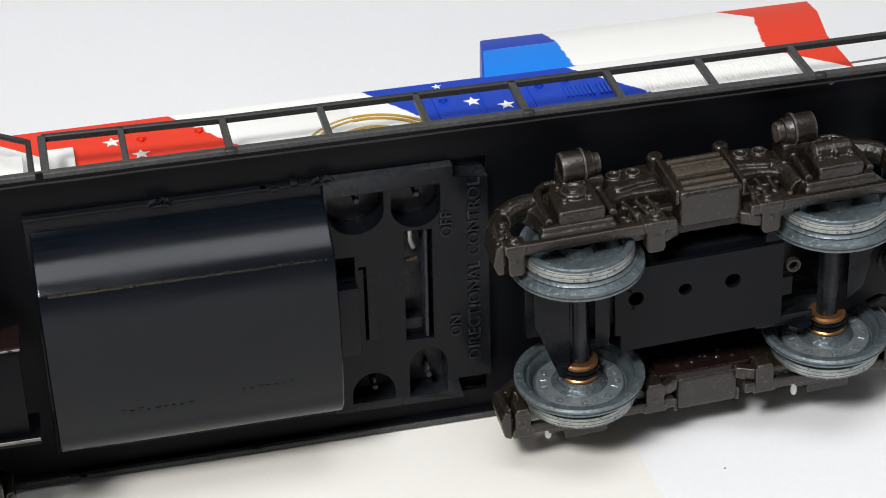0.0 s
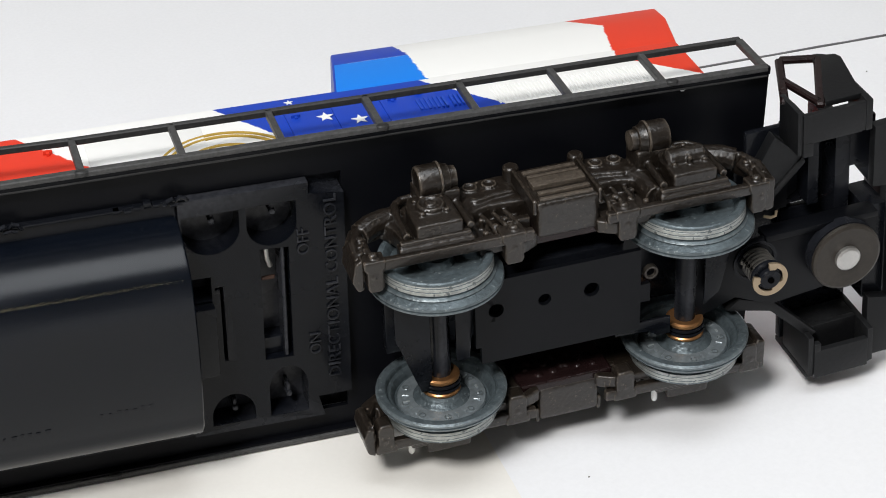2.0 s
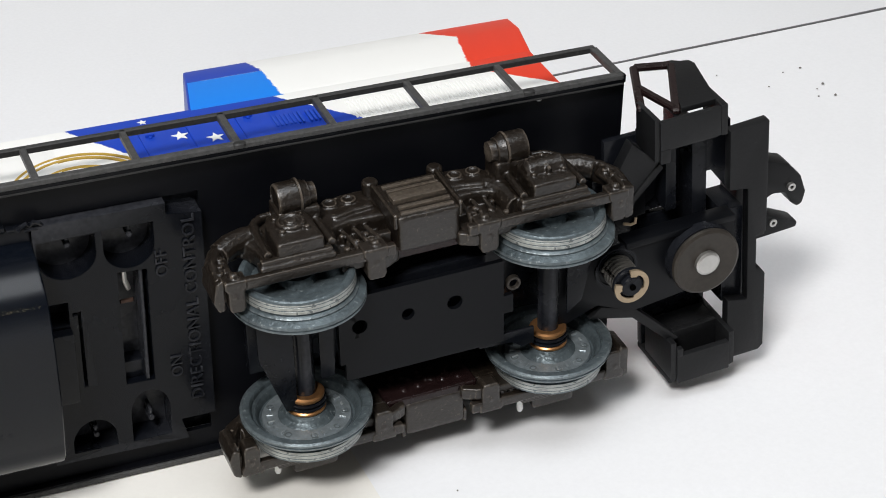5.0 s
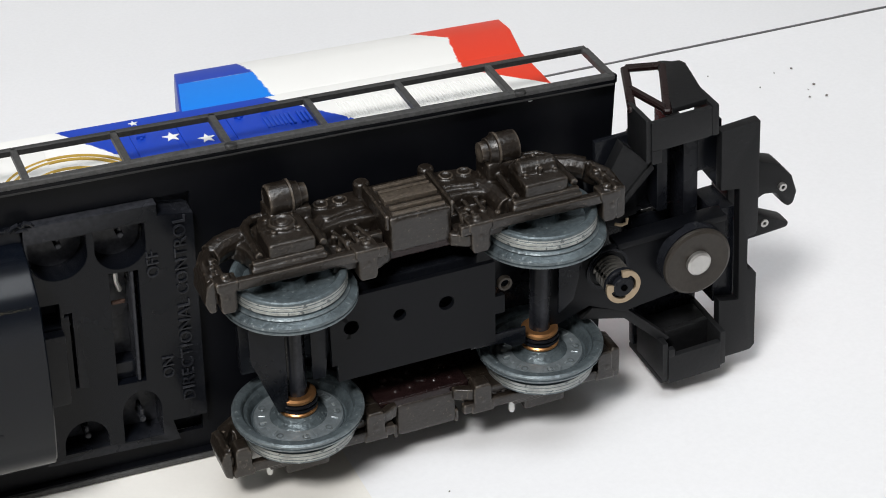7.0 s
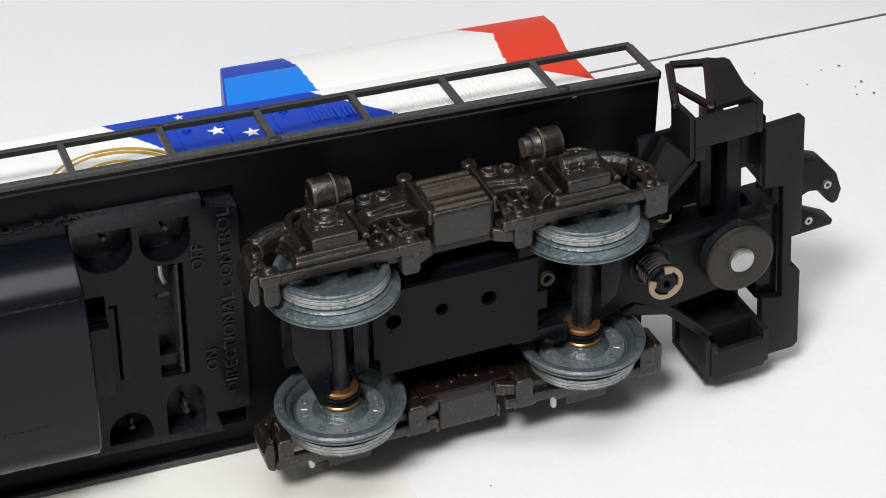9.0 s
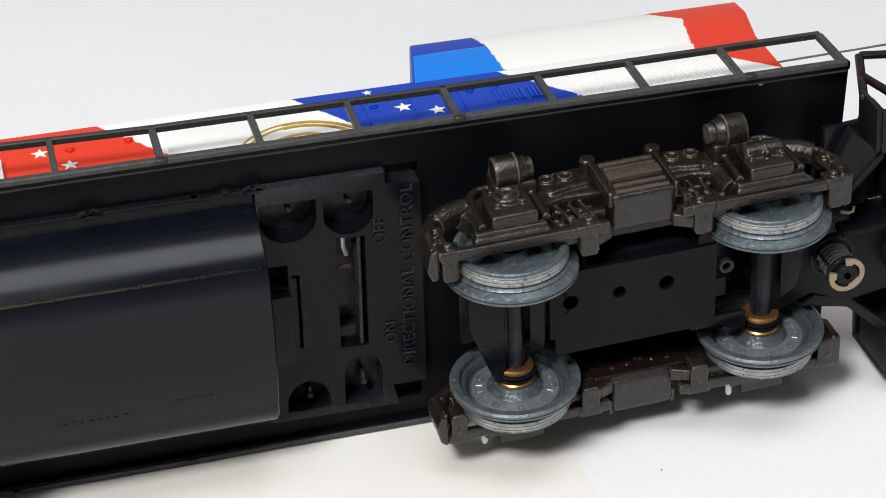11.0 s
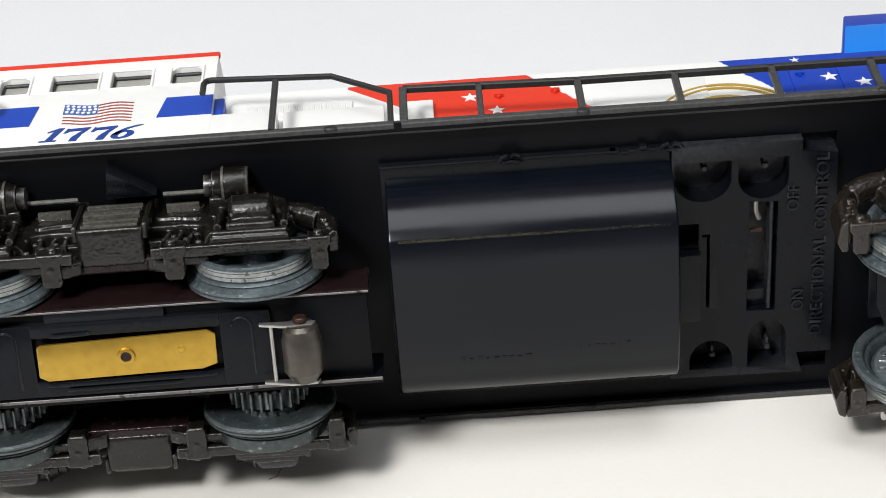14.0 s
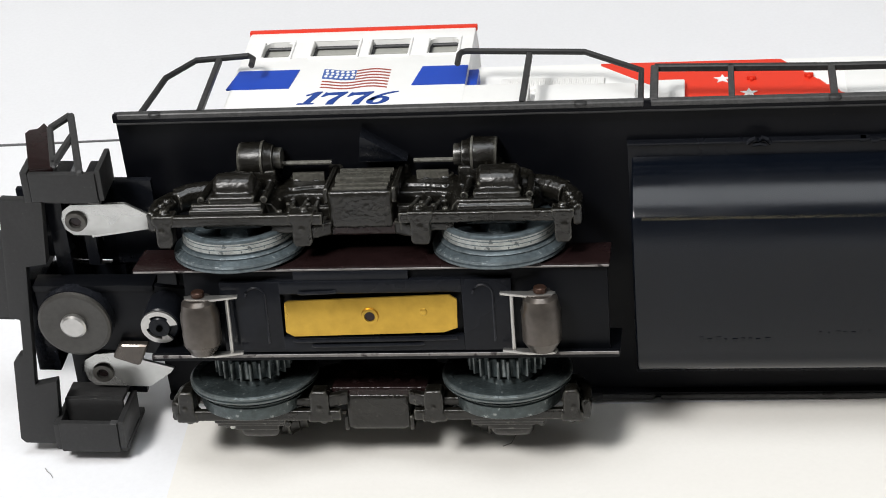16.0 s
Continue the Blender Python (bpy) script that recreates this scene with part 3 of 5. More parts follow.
louvres(0.42, 17.5, 25.6, 0.2, [93.0 + 0.86 * k for k in range(44) if k not in (18, 19)])
louvres(0.5, 19.2, 24.0, 0.6, [75.4 + k * 0.98 + (0.8 if k > 6 else 0) for k in range(12)])
louvres(0.26, 22.4, 25.4, 0.97, [-70.5 + 0.52 * k for k in range(40)])
for x0, x1, y0, y1, h in ((-34, -28.5, 12, 15.2, 1.1), (3, 28, 9, 28, 0.25), (46.5, 55.5, 11, 28, 0.3), (57, 65.5, 11, 28, 0.3), (68, 80.5, 11, 28, 0.3)):
    bm = bmesh.new()
    box(bm, x0, x1, y0, y1, HZ1 - 0.3, HZ1 + h, 0.2)
    part("door_panel", bm, LIVERY, hood)
bm = bmesh.new()
box(bm, -38.4, -31.4, 11.0, 22.8, HZ1 - 1, HZ1 + 1.6, 0.4)
part("battery_box", bm, WHITE, hood, "white moulded box on the hood side")
bm = bmesh.new()
box(bm, -72.0, -49, 21.5, 26.6, HZ1 - 1, HZ1 + 0.9, 0.6)
part("battery_box", bm, WHITE, hood, "white moulded box on the hood side")
bm = bmesh.new()
box(bm, -63.8, -42.0, 9.2, 20.6, HZ1 - 1, HZ1 + 2.4, 0.5)
part("battery_box", bm, WHITE, hood, "white moulded box on the hood side")
for hx, hy in ((48.6, 24.4), (70.6, 25.6), (70.3, 15), (77.0, 27.0), (-17.1, 24.5), (-4.7, 25.1)):
    bm = bmesh.new()
    box(bm, hx - 1.0, hx + 1.0, hy - 0.25, hy + 0.25, HZ1, HZ1 + 1.0, 0.2)
    box(bm, hx - 0.35, hx + 0.35, hy - 0.9, hy + 0.9, HZ1, HZ1 + 0.7, 0.2)
    part("latch", bm, LIVERY, hood)


def star(x, y, z, r):
    bm = bmesh.new()
    pts = []
    for k in range(10):
        a, q = math.pi / 2 + k * math.pi / 5, (r if k % 2 == 0 else r * 0.42)
        pts.append((x + q * math.cos(a), y + q * math.sin(a)))
    prism(bm, pts, "z", z, z + 0.15, 0)
    part("star", bm, WHITE, hood, "small white printed star")


for sx, sy in ((54.8, 22.6), (61.7, 19.4), (-23.3, 25.0), (-17.7, 18.6)):
    star(sx, sy, HZ1 + (0.32 if 46 < sx < 66 else 0.02), 2.0)
star(48.8, 31.6, HZ1 + 0.02, 1.1)


def seal_ring(r0, r1, cx, cy):
    bm = bmesh.new()
    k = 40
    low = math.asin((3.2 - cy) / r1) if cy - r1 < 3.2 else -math.pi / 2
    angles = [low + (math.pi - 2 * low) * i / k for i in range(k + 1)]
    pts = [(cx + r1 * math.cos(t), cy + r1 * math.sin(t)) for t in angles] + [(cx + r0 * math.cos(t), max(cy + r0 * math.sin(t), 3.0)) for t in angles[::-1]]
    prism(bm, pts, "z", HZ1 + 0.05, HZ1 + 0.34, 0)
    part("seal_ring", bm, GOLD, hood, "printed gold ring of a round emblem")


for r0, r1 in ((15.1, 15.7), (13.6, 14.3), (10.0, 10.6), (8.5, 8.9)):
    seal_ring(r0, r1, 30.7, 7.3)

# Cab with its recessed windows.
CZ0, CZ1, CX0, CX1 = 5.5, 72.5, -131.5, -78.9
WINDOWS = ((-127.0, -120.6), (-115.6, -105.2), (-102.2, -93.4), (-88.9, -82.2))
WY0, WY1 = 32.4, 39.9
bm = bmesh.new()
box(bm, CX0, CX1, 2.2, WY0, CZ0, CZ1, 0.3)
cab = part("cab", bm, WHITE, loco, "white cab with four side windows")
bm = bmesh.new()
prism(bm, [(WY1, CZ0), (WY1, CZ1), (45.2, CZ1 - 0.1), (47.8, CZ1 - 7), (48.4, CZ1 - 14), (48.4, CZ0 + 14), (47.8, CZ0 + 7), (45.2, CZ0)], "x", CX0, CX1, 0.3)
part("cab_roof", bm, WHITE, cab)
xs = [CX0] + [v for w in WINDOWS for v in w] + [CX1]
for a, b in zip(xs[::2], xs[1::2]):
    bm = bmesh.new()
    box(bm, a, b, WY0 - 0.1, WY1 + 0.1, CZ0 + 0.05, CZ1 - 0.05, 0.1, 1)
    part("window_post", bm, WHITE, cab)
for a, b in WINDOWS:
    bm = bmesh.new()
    box(bm, a - 0.05, b + 0.05, WY0 - 0.05, WY1 + 0.05, CZ1 - 2.6, CZ1 - 1.8, 0)
    part("window_pane", bm, GLASS, cab, "smoky window pane")
    bm = bmesh.new()
    for x0, x1, y0, y1 in ((a - 0.6, b + 0.6, WY0 - 0.6, WY0), (a - 0.6, b + 0.6, WY1, WY1 + 0.6), (a - 0.6, a, WY0, WY1), (b, b + 0.6, WY0, WY1)):
        box(bm, x0, x1, y0, y1, CZ1 - 0.2, CZ1 + 0.3, 0.15, 1)
    part("window_frame", bm, WHITE, cab)
    # Dark strips along the pane's upper and left edges.
    bm = bmesh.new()
    box(bm, a, b, WY1 - 1.0, WY1 - 0.1, CZ1 - 1.8, CZ1 - 1.1, 0.2, 1)
    box(bm, a, a + 0.55, WY0, WY1 - 1.0, CZ1 - 1.8, CZ1 - 1.2, 0.15, 1)
    part("pane_strip", bm, MATTE, cab)
bm = bmesh.new()
box(bm, CX1 - 1.0, -64.8, 2.2, 17.8, CZ0, CZ1 - 0.1, 0.35)
part("side_sill", bm, WHITE, cab, "white low box along the walkway beside the cab")
for a, b in (WINDOWS[0], WINDOWS[3]):
    for x, sx in ((a, 1), (b, -1)):
        for y, sy in ((WY0, 1), (WY1, -1)):
            bm = bmesh.new()
            arc = [(x + sx * (1.7 - 1.7 * math.cos(t)), y + sy * (1.7 - 1.7 * math.sin(t))) for t in [math.pi / 2 * i / 6 for i in range(7)]]
            prism(bm, [(x - sx * 0.1, y - sy * 0.1)] + arc, "z", CZ1 - 1.75, CZ1 - 0.1, 0)
            part("window_corner", bm, WHITE, cab)
bm = bmesh.new()
box(bm, CX0 - 0.4, CX1 + 0.3, 44.6, 46.0, CZ1 - 1.0, CZ1 + 0.3, 0.3)
part("roof_edge", bm, RED, cab, "red painted roof edge")
for a, b in ((-131.2, -117.0), (-89.6, -79.0)):
    bm = bmesh.new()
    prism(bm, [(a - 1.2, 18.0), (b - (1.2 if b < -100 else 0), 18.0), (b, 26.3), (a + 0.4, 26.3)], "z", CZ1 - 0.1, CZ1 + 0.2, 0)
    part("blue_panel", bm, BLUE, cab, "blue printed slanted panel")
bm = bmesh.new()
box(bm, CX1 - 0.2, CX1 + 2.2, 17.6, 27.0, CZ1 - 8.0, CZ1 - 1.3, 0.3)
part("corner_post", bm, BLUE, cab, "blue painted post on the cab corner")


INK = material("deep_blue_ink", (0.016, 0.055, 0.27), 0.45, vary=0.1, bump=0.0)
PALEINK = material("faded_blue_ink", (0.07, 0.13, 0.36), 0.45, vary=0.3, bump=0.0, grain=500)
FLAGRED = material("dull_red_ink", (0.34, 0.075, 0.055), 0.45, vary=0.1, bump=0.0)


def flag_strip(x0, x1, y0, y1, lift=0.12):
    bm = bmesh.new()
    k = 10
    pts = [(x0 + (x1 - x0) * i / k, y0 + 0.5 * math.sin((x0 + (x1 - x0) * i / k) * 0.55)) for i in range(k + 1)]
    pts += [(x0 + (x1 - x0) * i / k, y1 + 0.5 * math.sin((x0 + (x1 - x0) * i / k) * 0.55)) for i in range(k, -1, -1)]
    prism(bm, pts, "z", CZ1 - 0.05, CZ1 + lift, 0)
    return bm


for i in range(7):
    y = 17.5 + i * 1.30
    bm = flag_strip(-111.2 if i < 3 else -103.8, -96.2, y, y + 0.4)
    part("flag_stripe", bm, FLAGRED, cab, "thin red printed stripe of a flag")
part("flag_field", flag_strip(-111.4, -103.9, 21.6, 25.9, 0.08), PALEINK, cab, "mottled pale blue printed corner of a flag")
for row in range(3):
    for k in range(6):
        bm = bmesh.new()
        x = -110.6 + k * 1.2 + 0.2 * (row % 2)
        y = 22.5 + row * 1.25 + 0.5 * math.sin(x * 0.55)
        rod(bm, (x, y, CZ1), "z", 0.42, 0.14, 10)
        part("flag_star", bm, WHITE, cab)


def digit(kind, x0, y0, high, wide, lean=0.46):
    """A slanted numeral with thick stems and small feet, printed on the cab side."""
    solid = {"1": [[(0.30, 0.08), (0.30, 0.78), (0.10, 0.68), (0.08, 0.76), (0.36, 1.0), (0.54, 1.0), (0.54, 0.08), (0.70, 0.08), (0.70, 0.0), (0.12, 0.0), (0.12, 0.08)]],
             "7": [[(0.06, 1.0), (0.14, 0.94), (0.84, 1.0), (0.86, 0.92), (0.76, 0.50), (0.80, 0.0), (0.54, 0.0), (0.50, 0.30), (0.66, 0.78), (0.24, 0.76), (0.14, 0.64), (0.06, 0.64)]],
             "6": [[(0.84, 1.0), (0.62, 0.97), (0.34, 0.82), (0.12, 0.54), (0.05, 0.30), (0.24, 0.30), (0.32, 0.54), (0.50, 0.78), (0.84, 0.96)]]}[kind]
    if kind == "6":
        k = 20
        ring = [(2 * math.pi * i / k, 2 * math.pi * (i + 1) / k) for i in range(k)]
        solid = solid + [[(0.43 + p * math.cos(t), 0.30 + q * math.sin(t)) for p, q, t in ((0.38, 0.31, a), (0.38, 0.31, b), (0.14, 0.20, b), (0.14, 0.20, a))] for a, b in ring]
    bm = bmesh.new()
    for pts in solid:
        prism(bm, [(x0 + wide * x + lean * high * y, y0 + high * y) for x, y in pts], "z", CZ1 - 0.05, CZ1 + 0.14, 0)
    part("printed_digit", bm, INK, cab, "deep blue slanted printed numeral")


for kind, x0, y0 in zip("1776", (-116.0, -112.2, -106.4, -100.9), (10.7, 10.4, 10.2, 10.1)):
    digit(kind, x0, y0, 5.4, 6.2)


# ---- trucks ----
def wheel_profile(r_tread, r_flange, t_flange, t_tread):
    """From the inner hub over flange and tread to the outer face; height 0 is the back of the flange."""
    return [(1.5, 1.2), (4.6, 1.2), (5.4, 2.3), (6.6, 2.7), (9.6, 2.9), (9.9, 3.3), (10.3, 3.2), (10.5, 2.2), (11.0, 1.5), (11.7, 1.2), (11.9, 0.4), (12.2, 0.1), (r_flange - 0.5, 0.0), (r_flange, 0.35), (r_flange, t_flange - 0.9),
            (r_flange - 0.25, t_flange - 0.8), (r_flange - 0.25, t_flange - 0.6), (r_flange, t_flange - 0.5), (r_flange - 0.2, t_flange),
            (r_tread + 1.1, t_flange + 0.3), (r_tread + 0.5, t_flange + 0.7), (r_tread + 0.1, t_flange + 0.75), (r_tread + 0.1, t_flange + 0.95), (r_tread + 0.4, t_flange + 1.0), (r_tread - 0.1, t_flange + 1.5),
            (r_tread - 0.45, t_flange + 1.6), (r_tread - 0.45, t_flange + 1.85), (r_tread - 0.1, t_flange + 1.95), (r_tread - 0.12, t_tread - 0.6), (r_tread - 0.25, t_tread - 0.25), (r_tread - 0.6, t_tread),
            (r_tread - 1.5, t_tread), (r_tread - 1.9, t_tread - 0.4), (r_tread - 2.6, t_tread - 2.0), (4.0, t_tread - 2.4), (3.4, t_tread - 0.6), (0, t_tread - 0.6)]


def wheel_mesh(gear=False):
    bm = bmesh.new()
    prof = wheel_profile(12.2, 14.2, 1.7, 6.6)
    if gear:
        prof = [(0, -0.2), (6.0, -0.2), (6.4, 0.9)] + prof[10:]
    lathe(bm, prof, (0, 0, 0), "z", 56)
    if not gear:
        for k in range(9):
            a = 2 * math.pi * k / 9 + 0.3
            lathe(bm, [(0.55, 0.3), (0.55, -0.35), (0.95, -0.35), (0.95, 0.3)], (8.2 * math.cos(a), 8.2 * math.sin(a), 2.75), "z", 10)
    return bm


def gear_mesh():
    """Spur gear on the back of a driven wheel."""
    bm = bmesh.new()
    k, pts = 24, []
    for i in range(k):
        for f, r in ((0.0, 7.1), (0.30, 7.1), (0.40, 8.5), (0.62, 8.5), (0.72, 7.1)):
            a = 2 * math.pi * (i + f) / k
            pts.append((r * math.cos(a), r * math.sin(a)))
    prism(bm, pts, "z", -5.4, -1.0, 0.2, 1)
    rod(bm, (0, 0, -3), "z", 5.0, 3.4, 24)
    return bm


def cast(bm, voxel=0.42, rough=0.16, seed=0.0):
    """Melts the overlapping solids of a casting into one skin with soft edges and an uneven surface."""
    me = bpy.data.meshes.new("cast")
    bm.to_mesh(me)
    bm.free()
    tmp = new("cast", me)
    melt = tmp.modifiers.new("melt", "REMESH")
    melt.mode, melt.voxel_size = "VOXEL", voxel
    soft = tmp.modifiers.new("soft", "SMOOTH")
    soft.factor, soft.iterations = 0.35, 1
    bpy.context.view_layer.update()
    got = bpy.data.meshes.new_from_object(tmp.evaluated_get(bpy.context.evaluated_depsgraph_get()))
    bpy.data.objects.remove(tmp)
    out = bmesh.new()
    out.from_mesh(got)
    out.normal_update()
    for v in out.verts:
        p = v.co
        v.co = p + v.normal * rough * (noise.noise(p * 0.45 + Vector((seed, 0, 0))) * 0.7 + noise.noise(p * 1.5 + Vector((0, seed, 0))) * 1.0)
    return out


def sideframe_pieces(rods, box_x):
    """One truck side, outer face towards +z; x along the truck, y away from the rails. Gives (name, mesh) pairs."""
    out = []

    def piece(name):
        out.append((name, bmesh.new()))
        return out[-1][1]

    # the cast beam: arches over both axle boxes, open at the ends
    bm = piece("sideframe")
    upper = [(-46.2, -7.0), (-46.0, 1.0), (-44.2, 4.6), (-40.6, 7.2), (-36.7, 9.2), (-33.6, 10.6), (-32.2, 13.0), (-21.4, 13.2), (-18.8, 9.8), (-16.6, 9.6), (-13.5, 12.0), (-8, 13.0)]
    upper = upper + [(-x, y) for x, y in upper[::-1]]
    lower = [(44.0, -8.0), (43.4, -0.4), (40.8, 4.0), (37.4, 5.0), (35.4, 1.4), (34.6, -6.2), (21.4, -6.2), (20.4, -0.6), (17.6, 2.2), (14, 3.0), (8, 2.6)]
    lower = lower + [(-x, y) for x, y in lower[::-1]]
    prism(bm, upper + lower, "z", 20.0, 24.6, 1.2, 2)
    for s in (-1, 1):
        x = 28.0 * s + 0.5
        tube(bm, [(s * 5.0, 8.6, 22.6), (s * 11.0, 8.2, 22.8), (s * 15.4, 7.4, 22.8), (s * 18.6, 5.6, 22.8), (s * 20.4, 2.4, 22.6), (s * 21.2, -3.0, 22.2)], 2.8, 12)
        tube(bm, [(s * 32.6, 6.8, 23.4), (s * 36.0, 6.4, 23.8), (s * 39.4, 5.2, 23.8), (s * 42.0, 3.8, 23.2)], 2.6, 12)
        tube(bm, [(s * 39.4, 5.2, 24.2), (s * 43.0, 2.6, 24.6), (s * 45.0, -1.6, 24.6), (s * 45.2, -7.0, 23.8)], 0.95, 8)
        tube(bm, [(s * 41.8, -7.6, 23.4), (s * 42.4, -3.6, 23.8), (s * 42.0, 1.4, 23.4)], 0.7, 8)
        prism(bm, [(s * x, y) for x, y in ((7.4, 5.4), (12.0, 5.2), (16.6, 4.0), (19.0, 6.4), (19.4, 9.4), (17.6, 11.4), (13.0, 12.4), (7.4, 12.6))], "z", 20.5, 25.5, 0.9, 2)
        if not rods:
            box(bm, *sorted((s * 44.0, s * 46.2)), -8.0, 2.6, 19.4, 22.4, 0.5)
        for k in (12.0, 16.2):
            lathe(bm, [(0, -1), (1.7, -1), (1.7, 0.45), (1.3, 0.6), (0.9, 0.1), (0, 0.1)], (s * k, 9.2, 25.6), "z", 16)
        for k in range(7):
            rod(bm, (s * (42.6 + 0.35 * k), 1.0 - 1.25 * k, 22.0), "z", 0.75, 2.4 + 0.7 * (k % 2), 8, 0.25)
        # housing behind the axle box, with its raised rim
        prism(bm, [(x - 6.4, -6.0), (x + 6.4, -6.0), (x + 6.8, 4.0), (x + 6.0, 8.2), (x + 3.0, 9.6), (x - 3.0, 9.6), (x - 6.0, 8.2), (x - 6.8, 4.0)], "z", 20.5, 25.0, 0.5)
        arch = [(x - 6.8, -5.6), (x - 6.6, 2.6), (x - 6.0, 6.8), (x - 4.2, 8.6), (x, 9.1), (x + 4.2, 8.6), (x + 6.0, 6.8), (x + 6.6, 2.6), (x + 6.8, -5.6)]
        tube(bm, [(a, b, 26.5) for a, b in arch], 0.85, 8)
        # bracket under the brake cylinder, and the pocket for the coil springs
        d = 1 if s < 0 else -1
        x0 = -29.4 if s < 0 else 29.0
        box(bm, *sorted((x0 + d * 0.4, x0 + d * 9.6)), 3.6, 10.6, 22.5, 29.6, 0.8)
        box(bm, *sorted((s * 8.0, s * 19.4)), -7.2, 2.6, 19.4, 21.4, 0.4)
        for k in range(3):
            tube(bm, [(s * (9.6 + 2.6 * k), -7.0, 22.6), (s * (10.2 + 2.6 * k), -3.4, 23.6), (s * (10.8 + 2.6 * k), 2.4, 22.8)], 0.55, 6)
        for k in range(9):
            rod(bm, (s * (10.4 + 0.9 * k), -5.6 + 2.1 * ((k * 5) % 4) * 0.9, 21.0), "z", 0.7, 2.2 + 0.5 * (k % 3), 8, 0.25)
    for s in (-1, 1):
        x = 28.4 * s
        bm = piece("tie_bar")
        a, b = sorted((s * 43.4, s * 8.0))
        box(bm, a, b, -8.7, -6.9, 21.7, 24.1, 0.35)
        bm = piece("spring_plank")
        box(bm, x - 8.2, x + 7.8, -7.8, -4.8, 22.6, 25.2, 0.35)
        box(bm, x - 7.8, x + 7.4, -7.2, -5.6, 24.8, 26.2, 0.35)
        for a, b in ((40.4, 43.9), (10.4, 14.6)):
            bm = piece("pedestal")
            prism(bm, [(s * a, 18.0), (s * (a + 0.5), 17.0), (s * (b - 0.5), 17.0), (s * b, 18.0), (s * b, 22.0), (s * (b + 0.7), 22.6), (s * (b + 0.7), 24.4), (s * (a - 0.6), 24.4), (s * (a - 0.6), 22.6), (s * a, 22.0)], "y", -9.0, -5.0, 0.7)
            rod(bm, (s * (a + 1.7), -7.0, 24.0), "z", 1.0, 1.4, 10, 0.4)
            rod(bm, (s * (a + 2.1), -9.2, 21.0), "y", 0.6, 0.8, 8, 0.2)
        bm = piece("gusset")
        prism(bm, [(s * 12.5, -8.4), (s * 9.6, -7.8), (s * 6.6, -6.2), (s * 6.6, -3.8), (s * 10.0, -5.6), (s * 13.5, -5.8)], "z", 18.4, 21.4, 0.5)
        box(bm, *sorted((s * 6.8, s * 12.6)), -2.6, -0.8, 19.2, 23.4, 0.4)
        if not rods:
            bm = piece("end_bracket")
            if s < 0:
                prism(bm, [(-47.0, 20.0), (-46.0, 17.6), (-44.6, 17.6), (-44.4, 23.6), (-44.6, 25.0), (-46.2, 24.2)], "y", -8.4, 0.6, 0.5)
                lathe(bm, [(0.7, 1), (0.8, -0.6), (1.7, -0.6), (1.8, 1)], (-43.4, -6.4, 17.8), "z", 14)
            else:
                prism(bm, [(44.2, 16.6), (46.0, 17.2), (46.0, 24.6), (43.4, 25.2), (42.6, 23.6), (42.8, 18.6)], "y", -8.6, -1.0, 0.6)
    # floor of the casting behind the spring box
    bm = piece("inner_web")
    box(bm, -10.4, 10.8, -5.0, 12.0, 17.8, 20.6, 0.5)
    for k in range(14):
        rod(bm, (-7.6 + 1.15 * k, 0.6 + 2.6 * math.sin(k * 2.3), 17.3), "z", 0.5 + 0.15 * (k % 3), 1.0, 8, 0.2)
    # centre box with ribs
    bm = piece("spring_box")
    prism(bm, [(-6.9, -5.4), (6.9, -5.4), (7.0, 9.4), (-7.1, 9.4)], "z", 19.4, 27.9, 1.0, 2)
    bmesh.ops.translate(bm, verts=bm.verts, vec=(box_x, 0, 0))
    for k, (y0, y1, h) in enumerate(((-4.4, -3.4, 28.4), (-2.4, -1.2, 28.5), (0.2, 3.4, 28.9), (4.4, 5.4, 28.5), (6.4, 7.6, 28.4))):
        bm = piece("rib")
        box(bm, -5.9 + box_x + 0.3 * (k % 2), 5.9 + box_x, y0, y1, 27.2, h, 0.35)
    for s in (-1, 1):
        bm = piece("box_post")
        box(bm, *sorted((s * 6.7 + box_x, s * 7.7 + box_x)), -5.0, 10.2, 25.0, 28.5, 0.4)
        rod(bm, (s * 7.3 + box_x, 10.4, 24.0), "z", 1.8, 4.6, 14, 0.5)
    for s in (-1, 1):
        x = 28.0 * s + 0.5
        bm = piece("bearing_box")
        prism(bm, [(x - 5.0, -6.6), (x + 5.0, -6.6), (x + 4.9, 2.4), (x + 3.8, 5.0), (x + 1.6, 5.9), (x - 1.6, 5.9), (x - 3.8, 5.0), (x - 4.9, 2.4)], "z", 24, 29.0 if not rods else 27.6, 0.8, 3)
        if rods:
            lathe(bm, [(0, -4.4), (2.2, -4.4), (3.0, -3.6), (3.2, 0), (3.0, 3.6), (2.2, 4.4), (0, 4.4)], (x, -1.6, 28.0), "x", 20)
        if s < 0:
            lathe(bm, [(0, -0.6), (3.0, -0.6), (3.0, 0.5), (2.5, 0.9), (1.9, 0.3), (1.4, 0.3), (1.1, 0.9), (0, 1.1)], (x, 0.2, 29.2), "z", 16)
            for k in range(4):
                a = math.pi / 4 + k * math.pi / 2
                rod(bm, (x + 3.7 * math.cos(a), 0.0 + 3.6 * math.sin(a), 28.0), "z", 0.65, 1.8, 8, 0.2)
        else:
            lathe(bm, [(0, -4.6), (1.6, -4.6), (2.4, -3.8), (2.6, 3.8), (1.8, 4.6), (0, 4.6)], (x, -0.2, 28.8), "x", 16)
            for k in range(9):
                rod(bm, (x - 3.4 + 0.85 * k, -3.0 + 1.9 * ((k * 3) % 4), 28.4), "z", 0.55, 2.4 - 0.3 * abs(k - 4) * 0.8, 8, 0.25)
